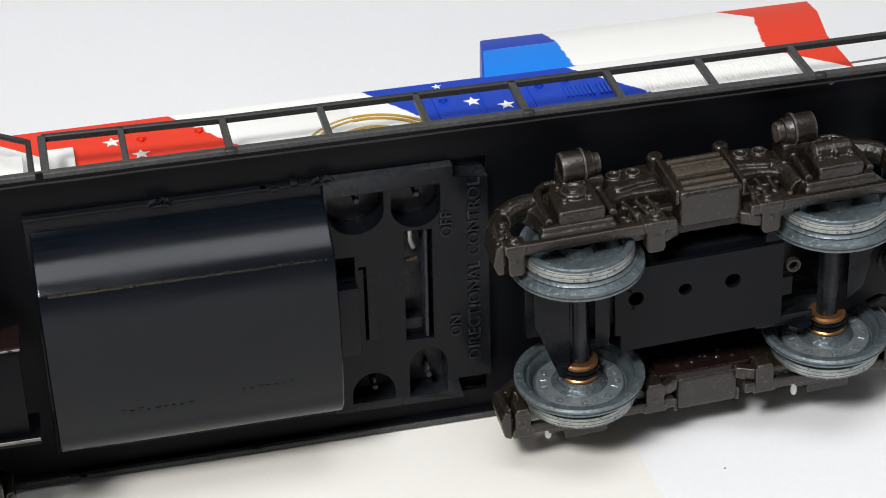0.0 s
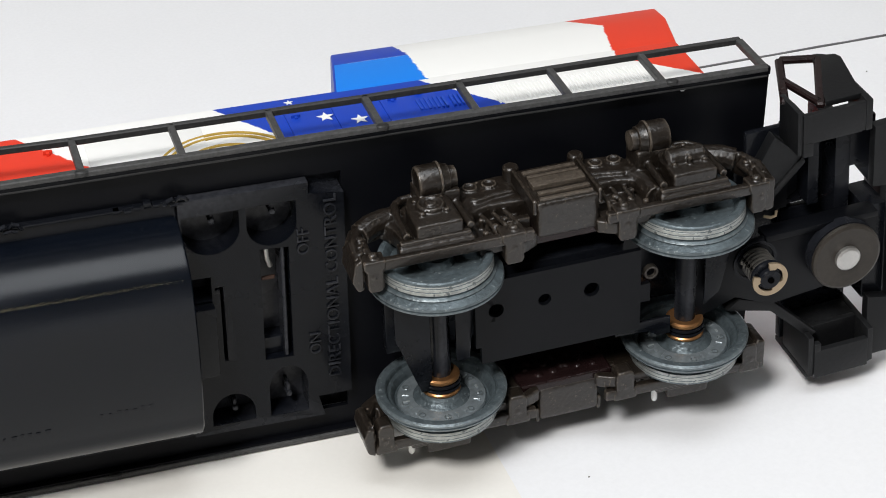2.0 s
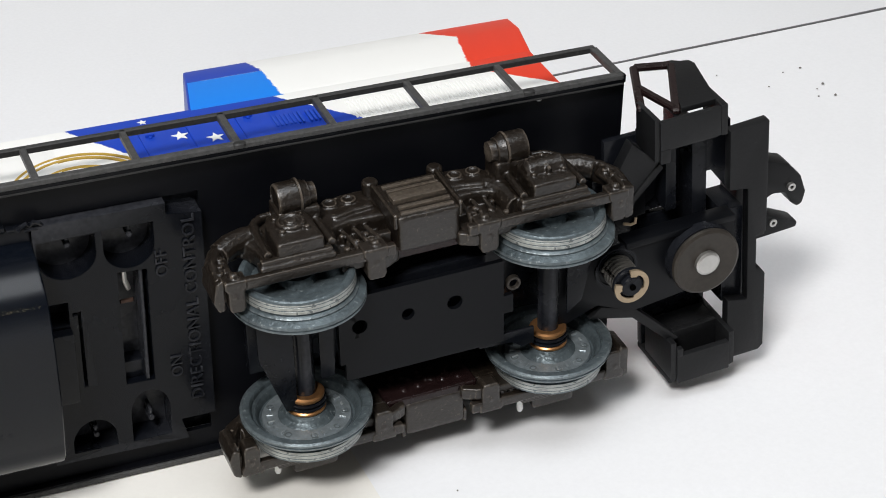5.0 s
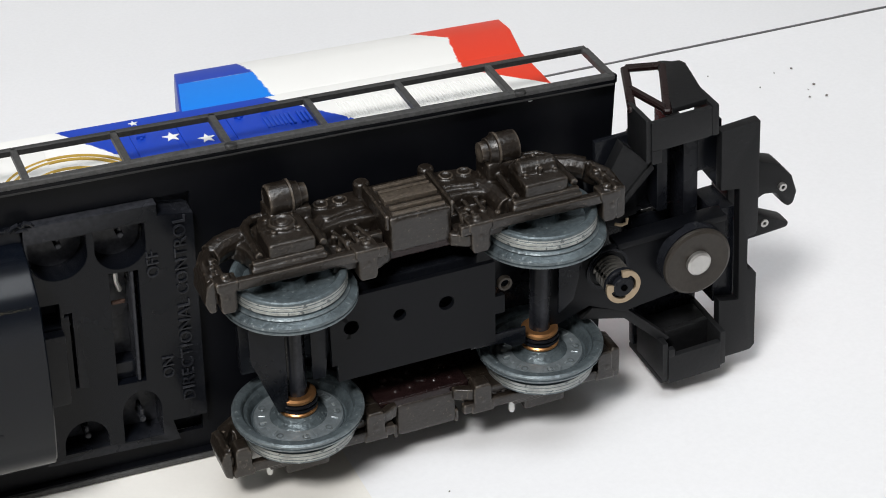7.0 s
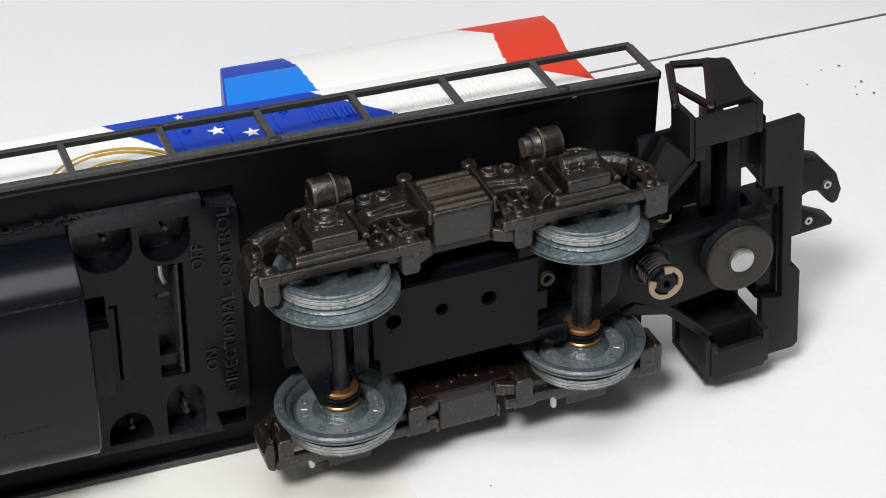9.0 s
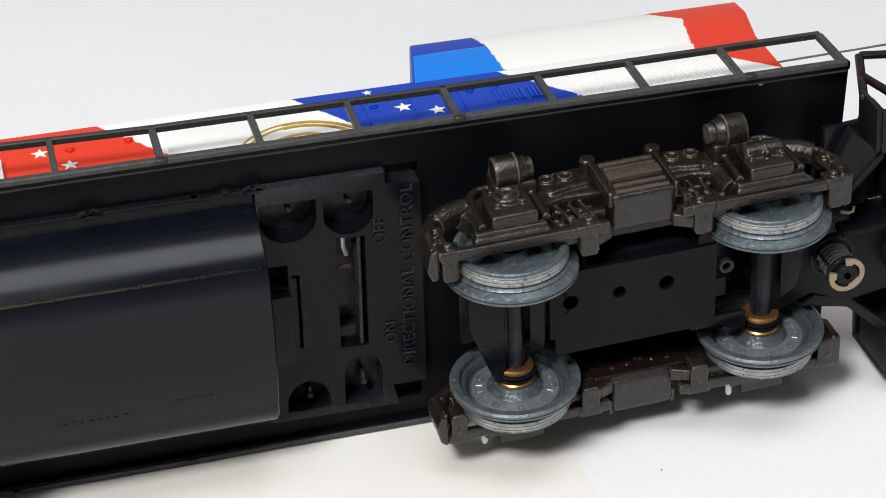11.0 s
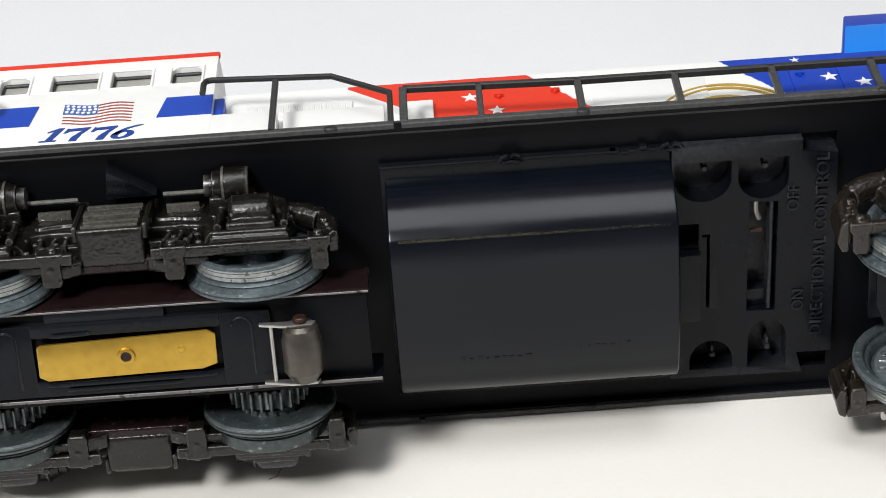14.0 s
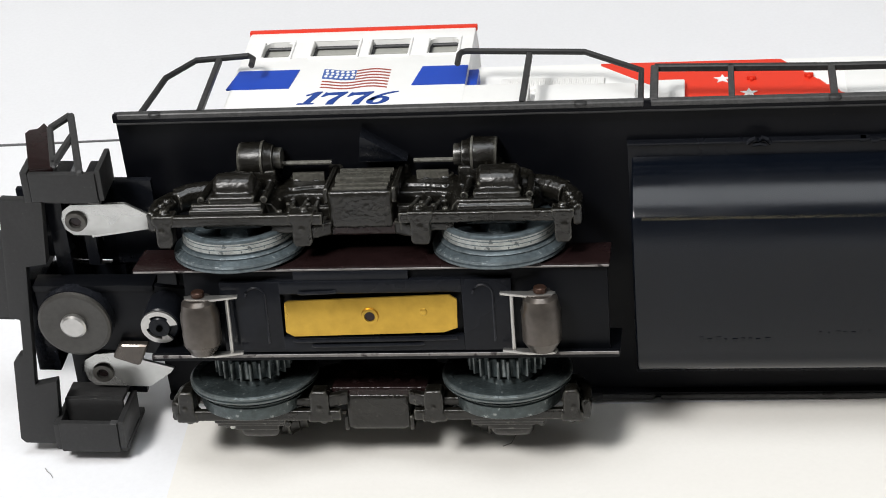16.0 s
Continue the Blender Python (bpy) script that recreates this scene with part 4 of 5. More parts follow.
            box(bm, x - 2.6, x + 2.6, -5.6, -4.4, 26.6, 27.8, 0.3)
        d = 1 if s < 0 else -1
        bm = piece("brake_cylinder")
        x0 = (-28.0 if rods else -28.6) if s < 0 else (28.0 if rods else 27.2)
        lathe(bm, [(r if rods else 0.94 * r, d * h * (1.0 if rods else 0.9)) for r, h in [(0, 0.3), (2.9, 0.3), (3.1, 0), (3.5, 0.2), (3.7, 0.8), (3.7, 5.0), (3.95, 5.1), (3.95, 5.6), (3.6, 5.8), (3.0, 7.2), (3.0, 7.6), (2.5, 7.8), (2.3, 9.4), (0, 9.5)]], (x0, 6.8, 31.2), "x", 28)
        if rods:
            bm = piece("brake_rod")
            tube(bm, [(x0 + d * 9.2, 7.0, 30.0), (x0 + d * (20.0 if s < 0 else 18.2), 7.0, 30.0)], 0.5, 8)
            box(bm, *sorted((x0 + d * 11.0, x0 + d * 18.0)), 7.6, 8.6, 24.2, 27.4, 0.3)
    plain = ("brake_rod", "brake_cylinder", "rib")
    return [(name, bm if name in plain else cast(bm, 0.25, 0.05, i * 3.7)) for i, (name, bm) in enumerate(out)]


def sideframes(truck, mat, rods, label, shift, box_x):
    """Both sides; the second is the mirror image of the first."""
    for name, bm in sideframe_pieces(rods, box_x):
        bmesh.ops.translate(bm, verts=bm.verts, vec=shift)
        one = part(name, bm, RUST if name == "inner_web" else mat, truck, label if name == "sideframe" else "", flat=30 if name in ("brake_rod", "brake_cylinder", "rib") else 180)
        me = one.data.copy()
        for v in me.vertices:
            v.co.z = -v.co.z
        me.flip_normals()
        two = new(name, me)
        two.parent = truck
        tagged(two, label if name == "sideframe" else "")


def wheelset(truck, x, gear, wheel_mats, gauge, plain, drop=0.0, rise=0.0):
    """Two wheels on an axle along z, with bushings on the lower side."""
    for s, (face_mat, label) in zip((1, -1), wheel_mats):
        at = place(x, rise, s * gauge / 2 - (drop if s < 0 else 0), 0 if s > 0 else 180)
        key = (gear and s < 0, face_mat.name)
        if key not in WHEELS:
            WHEELS[key] = mesh_of("wheel", wheel_mesh(gear and s < 0), face_mat)
        ob = new("wheel", WHEELS[key])
        ob.parent, ob.matrix_basis = truck, at
        tagged(ob, label)
        if "tread" not in WHEELS:
            bm = bmesh.new()
            lathe(bm, [(11.6, 3.75), (12.14, 3.75), (12.13, 4.4), (12.06, 4.45), (12.06, 4.6), (12.13, 4.65), (12.12, 5.3), (12.06, 5.35), (12.06, 5.5), (12.1, 5.55), (12.08, 5.9), (11.96, 6.3), (11.5, 6.45)], (0, 0, 0), "z", 56)
            WHEELS["tread"] = mesh_of("tread", bm, TREAD)
        if not (gear and s < 0):
            ring = new("tread", WHEELS["tread"])
            ring.parent, ring.matrix_basis = truck, at
            tagged(ring, "worn bright wheel tread")
        if gear and s < 0:
            part("gear", gear_mesh(), DARKZ, truck, "small spur gear with worn teeth", at)
    bm = bmesh.new()
    rod(bm, (x, rise, -gauge / 2 - 4), "z", 2.35, gauge + 8, 24, 0.2)
    part("axle", bm, BLACK, truck)
    if plain:
        z = -gauge / 2
        bm = bmesh.new()
        lathe(bm, [(7.2, -3.4), (6.4, -2.5), (5.4, -2.1), (4.7, -1.4), (4.2, -0.6), (2.3, -0.6)], (x, rise, z), "z", 28)
        part("hub", bm, ZINC, truck, "bright wheel hub")
        bm = bmesh.new()
        lathe(bm, [(6.0, -2.9), (6.2, -2.35), (9.5, -2.6), (9.8, -3.2)], (x, rise, z), "z", 40)
        for k in range(22):
            a = 2 * math.pi * k / 22
            if k % 11 in (3, 4, 8):
                continue
            w, h = (0.22, 0.75) if k % 3 else (0.5, 0.24)
            old = set(bm.verts)
            box(bm, 7.9 - h, 7.9 + h, -w, w, -2.7, -2.2, 0.08, 1)
            bmesh.ops.transform(bm, matrix=Matrix.Translation((x, rise, z)) @ Matrix.Rotation(a, 4, "Z"), verts=ends(bm, old))
        part("web", bm, WEB, truck, "clean grey web with raised cast marks")
        bm = bmesh.new()
        lathe(bm, [(2.3, -0.6), (4.0, -0.6), (4.3, -0.3), (4.3, 0.1), (4.0, 0.4), (2.3, 0.4)], (x, rise, z), "z", 28)
        part("bushing", bm, COPPER, truck, "copper bushing ring")
        for k in (0.75, 1.75):
            bm = bmesh.new()
            lathe(bm, [(2.3, 0), (3.9, 0), (4.35, 0.25), (4.35, 0.6), (3.9, 0.85), (2.3, 0.85)], (x, rise, z + k - 0.2), "z", 28)
            part("washer", bm, BLACK, truck)
        bm = bmesh.new()
        lathe(bm, [(2.35, 0), (3.9, 0), (4.1, 0.3), (4.1, 0.9), (3.6, 1.2), (2.35, 1.2)], (x, rise, z + 2.5), "z", 28)
        part("bushing", bm, COPPER, truck, "copper bushing ring")


WHEELS = {}


def perforated_plate(bm, x0, x1, z0, z1, y0, y1, holes, notch):
    """A plate across y with round holes, cut as quads round each hole."""
    xs = sorted({x0, x1, *(v for hx, hz, r in holes for v in (hx - r * 1.6, hx + r * 1.6))})
    hole_of = {}
    for hx, hz, r in holes:
        hole_of[(hx - r * 1.6, hx + r * 1.6)] = (hx, hz, r)
    for a, b in zip(xs, xs[1:]):
        if (a, b) not in hole_of:
            prism(bm, [(a, z0), (b, z0), (b, z1), (a, z1)], "y", y0, y1, 0)
            continue
        hx, hz, r = hole_of[(a, b)]
        prism(bm, [(a, z0), (b, z0), (b, hz - r * 1.6), (a, hz - r * 1.6)], "y", y0, y1, 0)
        prism(bm, [(a, hz + r * 1.6), (b, hz + r * 1.6), (b, z1), (a, z1)], "y", y0, y1, 0)
        k = 24
        for i in range(k):
            t0, t1 = 2 * math.pi * i / k, 2 * math.pi * (i + 1) / k
            def outer(t):
                c, s = math.cos(t), math.sin(t)
                m = max(abs(c), abs(s))
                return (hx + r * 1.6 * c / m, hz + r * 1.6 * s / m)
            prism(bm, [(hx + r * math.cos(t0), hz + r * math.sin(t0)), (hx + r * math.cos(t1), hz + r * math.sin(t1)), outer(t1), outer(t0)], "y", y0, y1, 0)
    bmesh.ops.remove_doubles(bm, verts=bm.verts, dist=0.001)


def pilot(truck, side, metal_brackets, at):
    """End step unit carried by the truck arm; side 1 points to +x."""
    def sx(pts):
        return [(side * x, *rest) for x, *rest in pts]

    def sbox(bm, x0, x1, *rest, **more):
        a, b = sorted((side * x0, side * x1))
        box(bm, a, b, *rest, **more)

    def slanted(pts):
        """The face bar leans in towards its upper end on one pilot."""
        return sx([(x - (0 if side > 0 else 4.5) * (z + 32) / 63, z) for x, z in pts])

    lean = at @ place(0, 1.5, 30) @ place(rx=-5) @ place(0, -1.5, -30) if side < 0 else at

    def add(name, bm, mat, label="", at=at):
        if mat is MATTE and side < 0:
            mat = GREY
        return part(name, bm, mat, truck, label, at)

    # face bar, thicker at both ends
    bm = bmesh.new()
    prism(bm, slanted([(73.0, 14.6), (77.6, 13.8), (78.0, -16.6), (73.0, -15.4), (73.0, -31.0), (74.2, -32.2), (81.4, -32.2), (82.6, -31.0), (82.6, -10.6), (81.4, -8.8), (80.2, -8.6),
                  (80.2, 0.4), (82.6, 1.0), (82.6, 30.2), (73.0, 29.8)]), "y", 1.5, 4.2, 0.4)
    add("pilot", bm, MATTE, "black plastic end pilot", lean)
    bm = bmesh.new()
    sbox(bm, 72.6, 77.8, 4.0, 14, -17.0, 8.0, bev=0.3)
    add("draft_gear_cover", bm, BLACK)
    # upper steps: an open box
    for x0, x1, y0, y1, z0, z1 in ((54.8, 56.0, 1.8, 11.0, 27.0 if side > 0 else 30.0, 37.6), (56.0, 70.6, 1.4, 2.8, 29.8, 36.8), (56.0, 58.4, 1.4, 2.8, 26.4 if side > 0 else 29.4, 29.8),
                                   (70.6, 72.2, 1.4, 10.0, 29.6, 37.2), (56.0, 70.6, 2.8, 11.0, 28.6, 29.8)):
        bm = bmesh.new()
        sbox(bm, x0, x1, y0, y1, z0, z1, bev=0.3)
        add("step_panel", bm, MATTE)
    # lower steps
    for x0, x1, y0, y1, z0, z1 in ((57.0, 58.4, -1.4, 12, -31.0, -20.5 if side > 0 else -24.0), (58.4, 71.8, -1.8, -0.2, -32.0, -24.4), (58.4, 60.0, -1.8, -0.2, -24.6, -22.4 if side > 0 else -24.2), (71.8, 73.2, -1.5, 14, -31.2, -22.0 if side > 0 else -25.0),
                                   (57.0, 73.2, -0.2, 16, -32.6, -31.2), (58.4, 71.8, 4.6, 6.0, -31.0, -22.0), (58.4, 71.8, 6.0, 12.0, -23.2, -22.0)):
        bm = bmesh.new()
        sbox(bm, x0, x1, y0, y1, z0, z1, bev=0.3)
        add("step_panel", bm, MATTE, "", lean)
    # inner webs
    for x0, x1, y0, y1, z0, z1 in ((66.0, 69.6, 6.0, 20, 4.0, 29.0), (60.0, 62.6, 7.0, 20, 10.0, 29.0), (56.0, 66.0, 12.0, 14, 8.0, 29.0), (56.5, 73, 13.0, 15, -30.0, 6.0),
                                   (47.0, 57.0, 11.0, 12.5, 8.0, 29.5), (69.6, 76.0, 7.0, 8.5, 17.6, 29.6), (46.0, 60.0, 15.2, 16.6, -2.0, 18.0)):
        bm = bmesh.new()
        sbox(bm, x0, x1, y0, y1, z0, z1, bev=0.3)
        add("web", bm, BLACK)
    if side > 0:
        bm = bmesh.new()
        prism(bm, [(71.2, 17.9), (77.0, 17.9), (77.0, 9.5), (75.4, 11.6)], "y", 8.6, 9.8, 0.1, 1)
        add("web", bm, BLACK)
    bm = bmesh.new()
    if side > 0:
        sbox(bm, 78.4, 82.4, 9.4, 10.8, -23.0, 0.8, bev=0.2)
    else:
        sbox(bm, 67.0, 75.0, 10.4, 11.8, 10.0, 18.0, bev=0.2)
    add("web", bm, BLACK)
    # railing on the end
    bm = bmesh.new()
    z = 36.8
    corner = ((54.8, 8.4), (61.6, 25.6), (69.6, 22.8), (61.0, 4.0))
    tie = ((58.4, 17.4), (61.6, 5.0))
    if side < 0:
        corner, tie = ((59.1, 1.5), (67.5, 26.4), (70.7, 20.3), (65.3, 3.4)), ((64.8, 17.6), (65.9, 4.8))
    for a, b in ((corner[0], corner[1]), (corner[1], corner[2]), (corner[2], corner[3]), tie):
        bar(bm, (side * a[0], a[1], z), (side * b[0], b[1], z), 1.9 if side > 0 else 1.6, 1.5, 0.4)
    add("end_railing", bm, RUST if side > 0 else MATTE, "thin end railing with a diagonal")
    bm = bmesh.new()
    outline = [(68.8, 24.2), (70.2, 24.0), (71.8, 22.8), (73.6, 22.4), (74.2, 20.6), (71.0, 4.4), (62.4, 4.4)]
    if side < 0:
        outline = [(72.3, 22.2), (73.1, 19.6), (74.8, 19.2), (75.4, 17.6), (70.3, 2.4), (65.3, 3.2), (70.7, 20.0)]
    prism(bm, sx(outline), "z", 36.0, 37.4, 0.3)
    add("end_sheet", bm, MATTE if side > 0 else RUST)
    # arm from the truck
    bm = bmesh.new()
    prism(bm, sx([(30, -8.5), (40, -5.4), (48.5, -9.7), (74, -7.5), (74, 8.0), (48, 8.8), (40, 8.0), (30, 9.0)]), "y", 1.0, 2.4, 0.3)
    prism(bm, sx([(47, 7.6), (74, 7.2), (74, 8.8), (47, 9.2)]), "y", 0.4, 5.0, 0.3)
    add("coupler_arm", bm, PLATE, "blackened steel coupler arm")
    if side > 0:
        bm = bmesh.new()
        prism(bm, sx([(38, -8.6), (41, -6.4), (49.5, -9.6), (60.2, -21.2), (58.4, -22.2), (48.6, -11.8)]), "y", 1.2, 4.2, 0.3)
        add("brace", bm, MATTE)
        bm = bmesh.new()
        prism(bm, sx([(51.9, 29.9), (58.3, 23.3), (50.9, 15.8), (47.3, 21.7)]), "y", 6.8, 10.0, 0.3)
        prism(bm, sx([(58.3, 23.3), (59.2, 22.0), (51.8, 14.6), (50.9, 15.8)]), "y", 6.4, 12.0, 0.3)
        add("brace", bm, MATTE)
    # big washer with a bright rivet
    wx, wz = side * 65.0, 0.8
    bm = bmesh.new()
    lathe(bm, [(0, -2.7), (3.2, -2.7), (5.6, -2.95), (7.5, -3.1), (8.1, -2.8), (8.3, -2.2), (7.9, -1.5), (0, -1.5)], (wx, 0, wz), "y", 48)
    add("washer", bm, WASHER if side > 0 else DULL, "broad dull steel washer")
    bm = bmesh.new()
    lathe(bm, [(0, -1.6), (8.3, -1.6), (8.3, 1.0), (0, 1.0)], (wx, 0, wz), "y", 40)
    add("washer_seat", bm, BLACK)
    bm = bmesh.new()
    lathe(bm, [(0, -4.0), (2.4, -3.95), (2.9, -3.6), (2.9, -2.6), (0, -2.6)], (wx, 0, wz), "y", 28)
    add("rivet", bm, STEEL, "bright flattened rivet head")
    # pivot with spring and clip
    px, pz = side * 44.6, 3.4
    bm = bmesh.new()
    rod(bm, (px, -7.2, pz), "y", 2.5, 10, 20, 0.3)
    add("pin", bm, BLACK)
    # Shade of the pin's hole, set on as a solid near-black plug.
    bm = bmesh.new()
    lathe(bm, [(0, -7.6), (0.7, -7.6), (0.7, -7.0), (0, -7.0)], (px, 0, pz), "y", 14)
    add("pin_hole_shade", bm, HOLE_SHADE)
    if side > 0:
        bm = bmesh.new()
        turns, n = 4.5, 90
        tube(bm, [(px + 3.2 * math.cos(a), -4.6 + 5.4 * i / n, pz + 3.2 * math.sin(a)) for i, a in enumerate(2 * math.pi * turns * i / n for i in range(n + 1))], 0.42, 6)
        add("spring", bm, DULL, "small coil spring")
        bm = bmesh.new()
        rod(bm, (px, -6.0, pz), "y", 3.9, 1.2, 28, 0.3)
        lathe(bm, [(4.4, 0.6), (5.2, 0.6), (5.2, 1.2), (4.4, 1.2)], (px, 0, pz), "y", 28)
        add("spring_seat", bm, BLACK)
    else:
        bm = bmesh.new()
        rod(bm, (px, -6.2, pz), "y", 4.2, 8.0, 28, 0.4)
        add("spring_cup", bm, BLACK)
    bm = bmesh.new()
    k, gap = 40, 0.55
    start = 2.2 if side > 0 else -0.35
    rows = []
    for i in range(k + 1):
        a = start + gap + (2 * math.pi - 2 * gap) * i / k
        inner = 3.0 if 0.12 < i / k < 0.42 or 0.58 < i / k < 0.88 else 2.3
        rows.append([bm.verts.new((px + r * math.cos(a), h, pz + r * math.sin(a))) for r, h in ((4.1, -6.4), (4.1, -7.0), (inner, -7.0), (inner, -6.4))])
    made = []
    for p, q in zip(rows, rows[1:]):
        made += [bm.faces.new((p[i], q[i], q[(i + 1) % 4], p[(i + 1) % 4])) for i in range(4)]
    made += [bm.faces.new(rows[0]), bm.faces.new(rows[-1][::-1])]
    bmesh.ops.recalc_face_normals(bm, faces=made)
    add("clip", bm, STEEL if side < 0 else CLIP, "open retaining ring")
    # coupler outside the pilot
    bm = bmesh.new()
    prism(bm, sx([(82, 11.2), (89, 11.6), (94.5, 9.4), (98.0, 5.0), (99.4, 0.4), (98.6, -2.8), (97.0, -3.4), (95.4, -1.6), (93.8, 1.4), (90.6, 2.0), (88.0, 0.8), (86, 1.4), (82, 2.8)]), "y", 12.5, 18.0, 0.9)
    box(bm, *sorted((side * 80, side * 88)), 11.0, 19.0, -7.5, 11.5, 0.8)
    prism(bm, sx([(84, -2.4), (89.0, -2.8), (97.2, -7.2), (96.8, -8.6), (91, -8.8), (84, -9.0)]), "y", 12.0, 17.0, 0.7)
    add("coupler", bm, MATTE, "black knuckle coupler")
    for cx, cz in ((95.0, 3.2), (90.4, -5.4)):
        bm = bmesh.new()
        lathe(bm, [(0.45, 11.6), (1.0, 11.6), (1.0, 12.8), (0.45, 12.8), (0.45, 11.6)], (side * cx, 0, cz), "y", 18)
        add("rivet", bm, STEEL, "bright tubular rivet")
    if metal_brackets:
        shapes = ([(66.2, 23.5), (65.6, 25.6), (63.6, 27.2), (51.5, 27.6), (44, 23.2), (45.4, 22.0), (60, 19.3), (64.0, 19.4), (65.8, 21.0)],
                  [(67.6, -17), (67.0, -14.4), (64.4, -12.8), (60, -12.2), (46.5, -16.3), (47.4, -17.6), (52.7, -21.7), (65.5, -21.6), (67.0, -20.0)])
        for pts, (bx, bz), fold in zip(shapes, ((62.8, 23.2), (63.0, -17.6)), (((60, 19.4), (45.4, 22.1), (45.2, 21.3), (60, 18.6)), ((52.7, -21.6), (47.4, -17.5), (46.6, -18.2), (52.4, -22.4)))):
            bm = bmesh.new()
            prism(bm, sx(pts), "y", 4.6, 5.4, 0.25)
            if bz > 0:
                prism(bm, sx(fold), "y", 4.8, 9.5, 0.2)
            add("bracket", bm, ALU, "bright pressed metal bracket")
            bm = bmesh.new()
            lathe(bm, [(1.1, 4.5), (1.4, 3.6), (2.3, 3.7), (2.5, 4.7)], (side * bx, 0, bz), "y", 24)
            add("eyelet", bm, DULL, "rolled eyelet rivet")
            bm = bmesh.new()
            lathe(bm, [(0, 4.3), (1.2, 4.3), (1.2, 4.55), (0, 4.55)], (side * bx, 0, bz), "y", 20)
            add("eyelet_hole", bm, RUST)
        bm = bmesh.new()
        prism(bm, sx([(56.4, -5.6), (58.4, -9.4), (52.4, -11.6), (49.6, -5.6)]), "y", -1.4, 0.8, 0.9, 3)
        add("spring_tab", bm, ROLLER, "bent spring tab")


def dummy_truck():
    """Unpowered truck with open axles and a perforated plate."""
    root = place(96.5, -17.5, 35.95, 0, -2.2, 0)
    bm = bmesh.new()
    perforated_plate(bm, -20.2, 15.8, -7.7, 13.0, -3.0, -1.8, [(-16.8, 5.4, 1.7), (-6.0, 5.6, 1.45), (4.6, 5.6, 1.75)], None)
    box(bm, -21.4, -20.2, -3.0, -1.8, -3.4, 13.0, 0)
    box(bm, 15.8, 18.0, -3.0, -1.8, -0.5, 4.0, 0)
    truck = part("truck", bm, PLATE, loco, "dummy truck with brown-black side frames and grey wheels", root)
    bm = bmesh.new()
    box(bm, -18.0, 14.0, 1.5, 12, -7, 12.6, 0.6)
    box(bm, -38, 38, 9, 12, -9, 9, 0.5)
    part("bolster", bm, BLACK, truck)
    mats = [(ZINC, "grey zinc wheel with worn bright tread"), (ZINC, "grey zinc wheel seen from its back")]
    for x, rise in ((-28.4, 1.0), (28.4, 1.7)):
        wheelset(truck, x, False, mats, 27.9, True, 0.0, rise)
    sideframes(truck, TRUCK, False, "brown-black cast side frame", (-0.4, 4.3, 0.3), 0.6)
    bm = bmesh.new()
    lathe(bm, [(0.9, -1.7), (1.1, -2.3), (1.6, -2.3), (1.7, -1.2)], (18.5, 0, 6.1), "y", 20)
    part("eyelet", bm, WASHER, truck)
    bm = bmesh.new()
    tube(bm, [(45.0, -0.6, 13.4), (46.6, -1.0, 13.0), (47.6, -1.2, 13.3), (48.0, -0.6, 14.2)], 0.35, 6)
    part("contact_tip", bm, CLIP, truck, "small bent copper contact tip")
    for flap in ([(-38.6, 12), (-38.6, 2.0), (-33.4, -12.8), (-31.0, -12.8), (-31.0, 12)], [(-25.4, 12), (-25.4, -6.5), (-22.5, -6.5), (-20.5, 12)],
                 [(10.6, -7), (10.6, -9.4), (18.4, -9.8), (20.5, -11.4), (23.6, -11.4), (23.6, -7)], [(31.4, 10), (31.4, -6.0), (35.0, -3.0), (38.0, 10)]):
        bm = bmesh.new()
        prism(bm, flap, "y", -1.6, -0.9, 0.2)
        part("contact_plate", bm, BLACK, truck)
    for nx, nz in ((20.9, -29.6), (-36.0, -28.8)):
        bm = bmesh.new()
        lathe(bm, [(0, -0.9), (0.55, -0.8), (0.75, -0.1), (0.7, 0.8), (0.8, 3.0), (0, 3.2)], (nx, 0, nz), "z", 12)
        part("peg", bm, WHITE, truck, "small white plastic peg")
    pilot(truck, 1, False, place(0, 0, -4.4, 0, -2.7, 0))


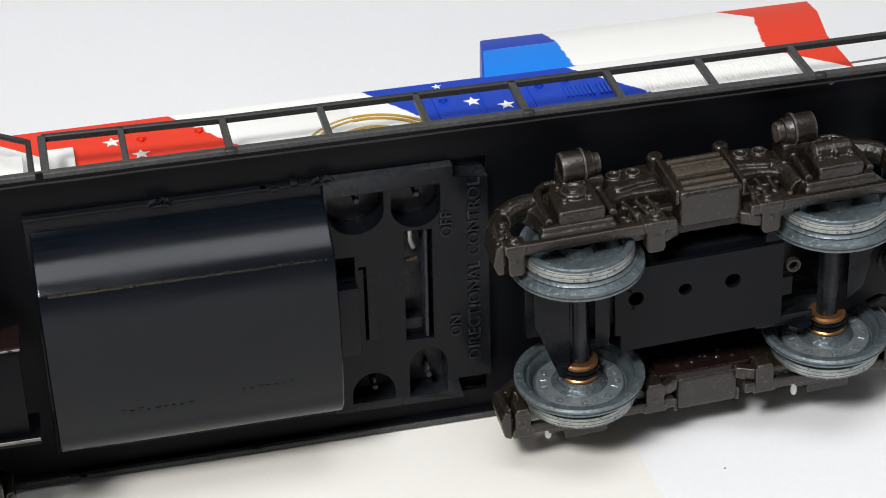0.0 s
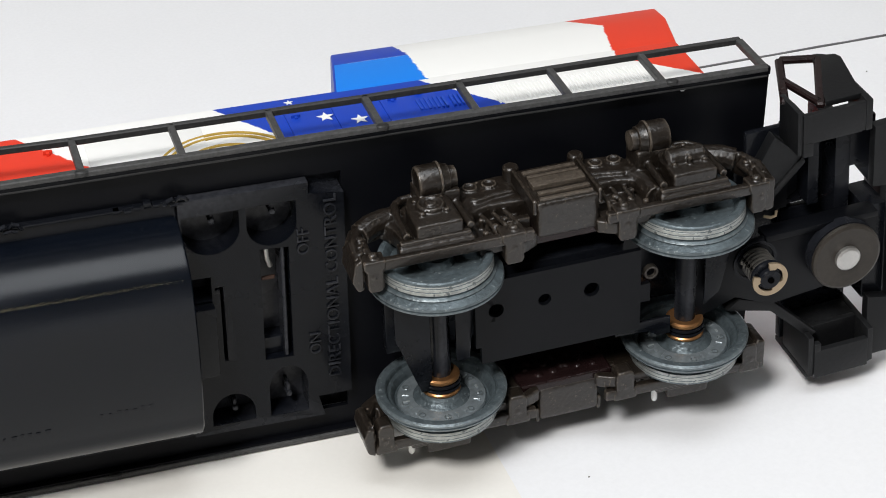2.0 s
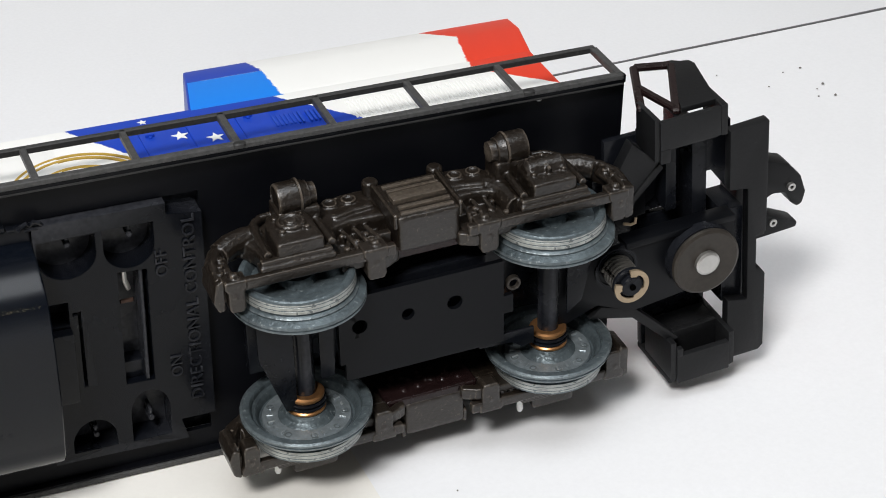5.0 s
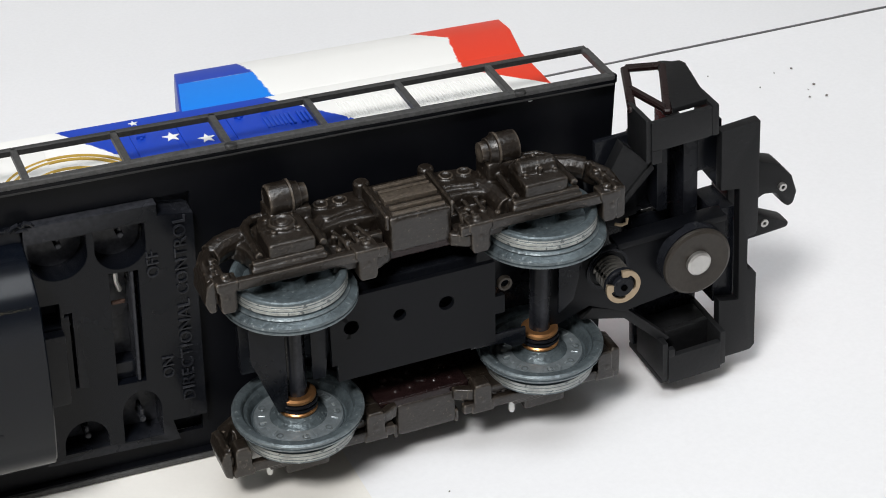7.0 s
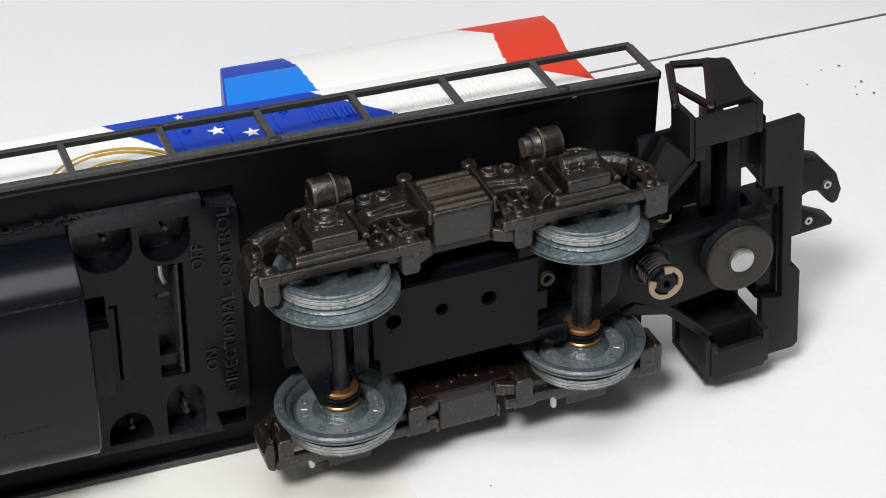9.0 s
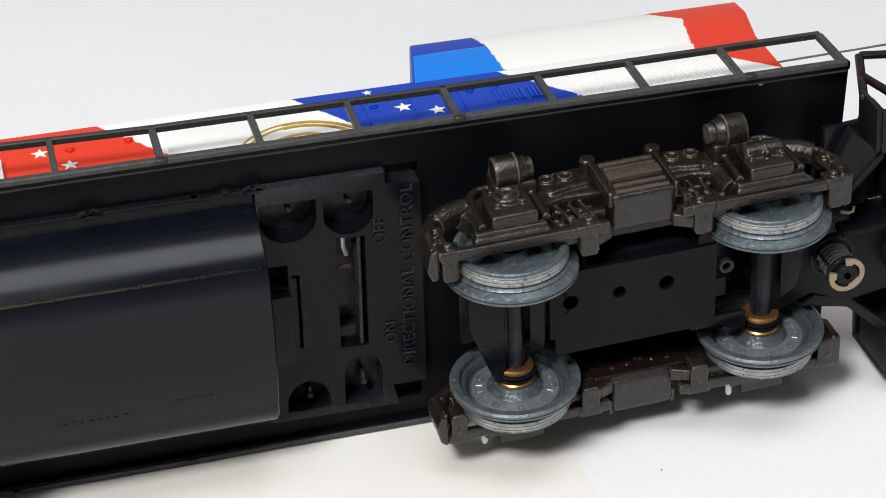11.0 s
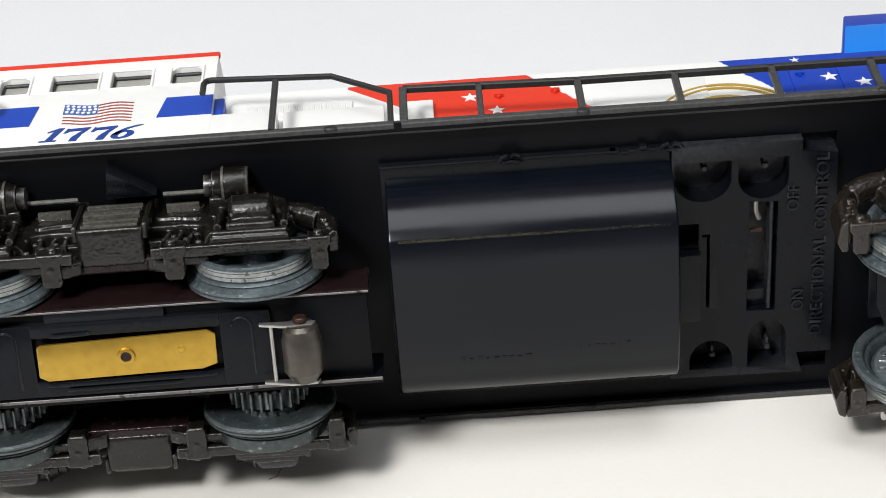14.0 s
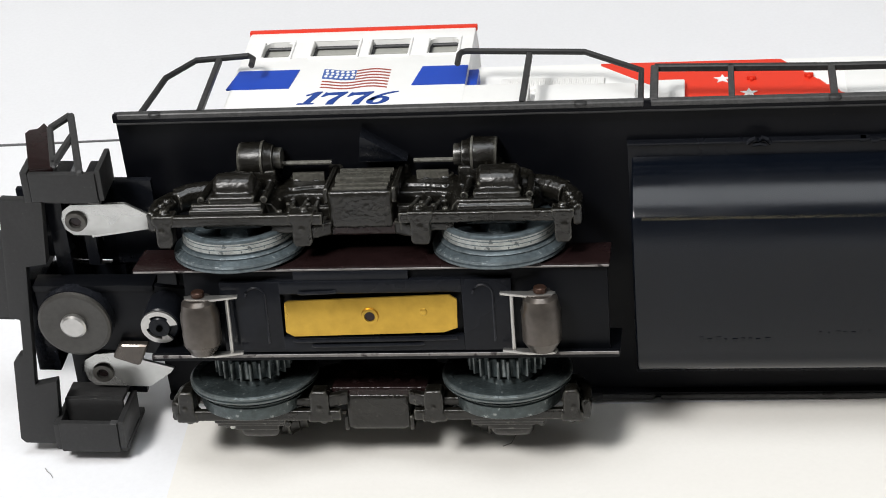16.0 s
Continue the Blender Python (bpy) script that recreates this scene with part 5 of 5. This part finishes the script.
def motor_truck():
    """Powered truck with gear wheels, pickup rollers and a brass strip."""
    root = place(-98.6, -14.6, 37.0, -11.0, 0, 0)
    bm = bmesh.new()
    box(bm, -39.0, 51.0, -8.8, -7.6, -7.2, 12.6, 0.3)
    truck = part("truck", bm, PLATE, loco, "power truck with gear wheels, brass strip and pickup rollers", root)
    bm = bmesh.new()
    box(bm, -34, 34, -7.8, 10, -6.6, 12, 0.6)
    part("motor_block", bm, BLACK, truck)
    bm = bmesh.new()
    box(bm, -49.5, 51.5, -9.8, 1, 12.4, 13.2, 0.2)
    part("side_plate", bm, RUST, truck, "oily brown-black side plate")
    bm = bmesh.new()
    box(bm, -49.4, 51.4, -10.0, -9.75, 12.25, 12.7, 0.08, 1)
    part("scraped_edge", bm, SCRAPED, truck, "bare metal along the plate's edge")
    bm = bmesh.new()
    box(bm, -47.4, 52.9, -11.05, -10.75, -7.2, -6.5, 0.08, 1)
    part("scraped_edge", bm, SCRAPED, truck, "bare metal along the plate's edge")
    bm = bmesh.new()
    box(bm, -47.5, 53.0, -10.4, 2, -7.9, -7.1, 0.2)
    box(bm, -47.5, 53.0, -10.8, -9.6, -8.0, -6.4, 0.3)
    part("side_plate", bm, PLATE, truck)
    # bottom cover with its window
    for x0, x1, z0, z1 in ((-31, -18.0, -6.2, 10.2), (20.5, 31, -6.2, 10.2), (-18.2, 20.6, 7.2, 10.2), (-18.2, 20.6, -6.2, -2.6)):
        bm = bmesh.new()
        box(bm, x0, x1, -10.6, -8.6, z0, z1, 0.4)
        part("cover", bm, BLACK, truck, "black plastic bottom cover")
    bm = bmesh.new()
    box(bm, -15, 9.5, -10.2, -8.6, 10.0, 12.2, 0.3)
    part("cover_tab", bm, BLACK, truck)
    for x in (-23.4, 25.0):
        bm = bmesh.new()
        arc = [(x + 2.1 * math.cos(a), -10.7, 7.0 + 2.0 * math.sin(a)) for a in [math.pi - math.pi * k / 8 for k in range(9)]]
        tube(bm, arc + [(x + 2.1, -10.7, -4.0)], 0.3, 6)
        part("moulded_ridge", bm, BLACK, truck)
    bm = bmesh.new()
    prism(bm, [(-17.4, -1.2), (-15.6, -2.2), (16.4, -1.6), (19.4, -0.6), (19.6, 6.0), (18.0, 7.0), (-16.4, 6.0), (-17.2, 5.6)], "y", -11.4, -10.7, 0.25)
    part("brass_strip", bm, BRASS, truck, "yellow brass strip held by a screw")
    bm = bmesh.new()
    lathe(bm, [(1.0, -11.5), (1.15, -12.1), (1.75, -12.0), (1.9, -11.3)], (1.0, 0, 2.5), "y", 20)
    part("eyelet", bm, BRASS, truck)
    bm = bmesh.new()
    lathe(bm, [(0, -11.7), (1.1, -11.7), (1.1, -11.5), (0, -11.5)], (1.0, 0, 2.5), "y", 20)
    part("screw", bm, RUST, truck)
    bm = bmesh.new()
    lathe(bm, [(0, -11.75), (0.7, -11.6), (0.9, -11.3)], (12.4, 0, 3.2), "y", 14)
    part("dimple", bm, BRASS, truck)
    for x0, x1, z in ((-16.0, 19.0, -3.4), (-12.0, 12.0, -4.6), (-14.0, -6.0, 7.6)):
        bm = bmesh.new()
        tube(bm, [(x0, -10.7, z), (x0 + 1.0, -11.0, z), (x1 - 1.0, -11.0, z + 0.2), (x1, -10.7, z + 0.2)], 0.4, 8)
        part("contact_wire", bm, BLACK, truck)
    # rollers
    for s, x in ((-1, -35.0), (1, 37.2)):
        bm = bmesh.new()
        lathe(bm, [(0, -6.6), (2.6, -6.6), (3.1, -5.8), (4.1, -4.2), (4.2, 2.4), (3.8, 3.6), (3.6, 5.2), (2.8, 6.0), (0, 6.0)], (x, -13.5, 2.0), "z", 30)
        part("pickup_roller", bm, ROLLER, truck, "grey steel pickup roller")
        for z in (7.6, -5.4):
            bm = bmesh.new()
            prism(bm, [(x + s * 2.6, -14.5), (x - s * 2.6, -14.8), (x - s * 8.4, -13.2), (x - s * 8.4, -12.2), (x + s * 3.2, -12.8)], "z", z, z + 0.6, 0.15)
            part("roller_arm", bm, STEEL, truck, "bright roller arm")
        bm = bmesh.new()
        tube(bm, [(x - s * 6.0, -13.0, -5.2), (x - s * 6.0, -13.0, 7.8)], 0.45, 8)
        part("roller_rod", bm, STEEL, truck)
        bm = bmesh.new()
        rod(bm, (x, -13.3, 8.2), "z", 1.4, 1.3, 16)
        part("roller_screw", bm, COPPERDARK, truck)
    mats = [(ZINC, "darkened grey wheel with worn tread"), (DARKZ, "darkened driven wheel with a gear on its back")]
    for x in (-28.0, 28.0):
        wheelset(truck, x, True, mats, 27.0, False, 1.9)
    sideframes(truck, TRUCK2, True, "olive-black cast side frame", (0, 0.8, 0), -0.4)
    for nx, nz in ((-34.4, -29.0), (21.3, -28.0)):
        bm = bmesh.new()
        lathe(bm, [(0, -0.9), (0.55, -0.8), (0.75, -0.1), (0.7, 0.8), (0.8, 3.0), (0, 3.2)], (nx, 0, nz), "z", 12)
        part("peg", bm, WHITE, truck, "small white plastic peg")
    pilot(truck, -1, True, root.inverted() @ place(-99.8, -16.0, 32.8, 0, 1.7, 0))


dummy_truck()
motor_truck()
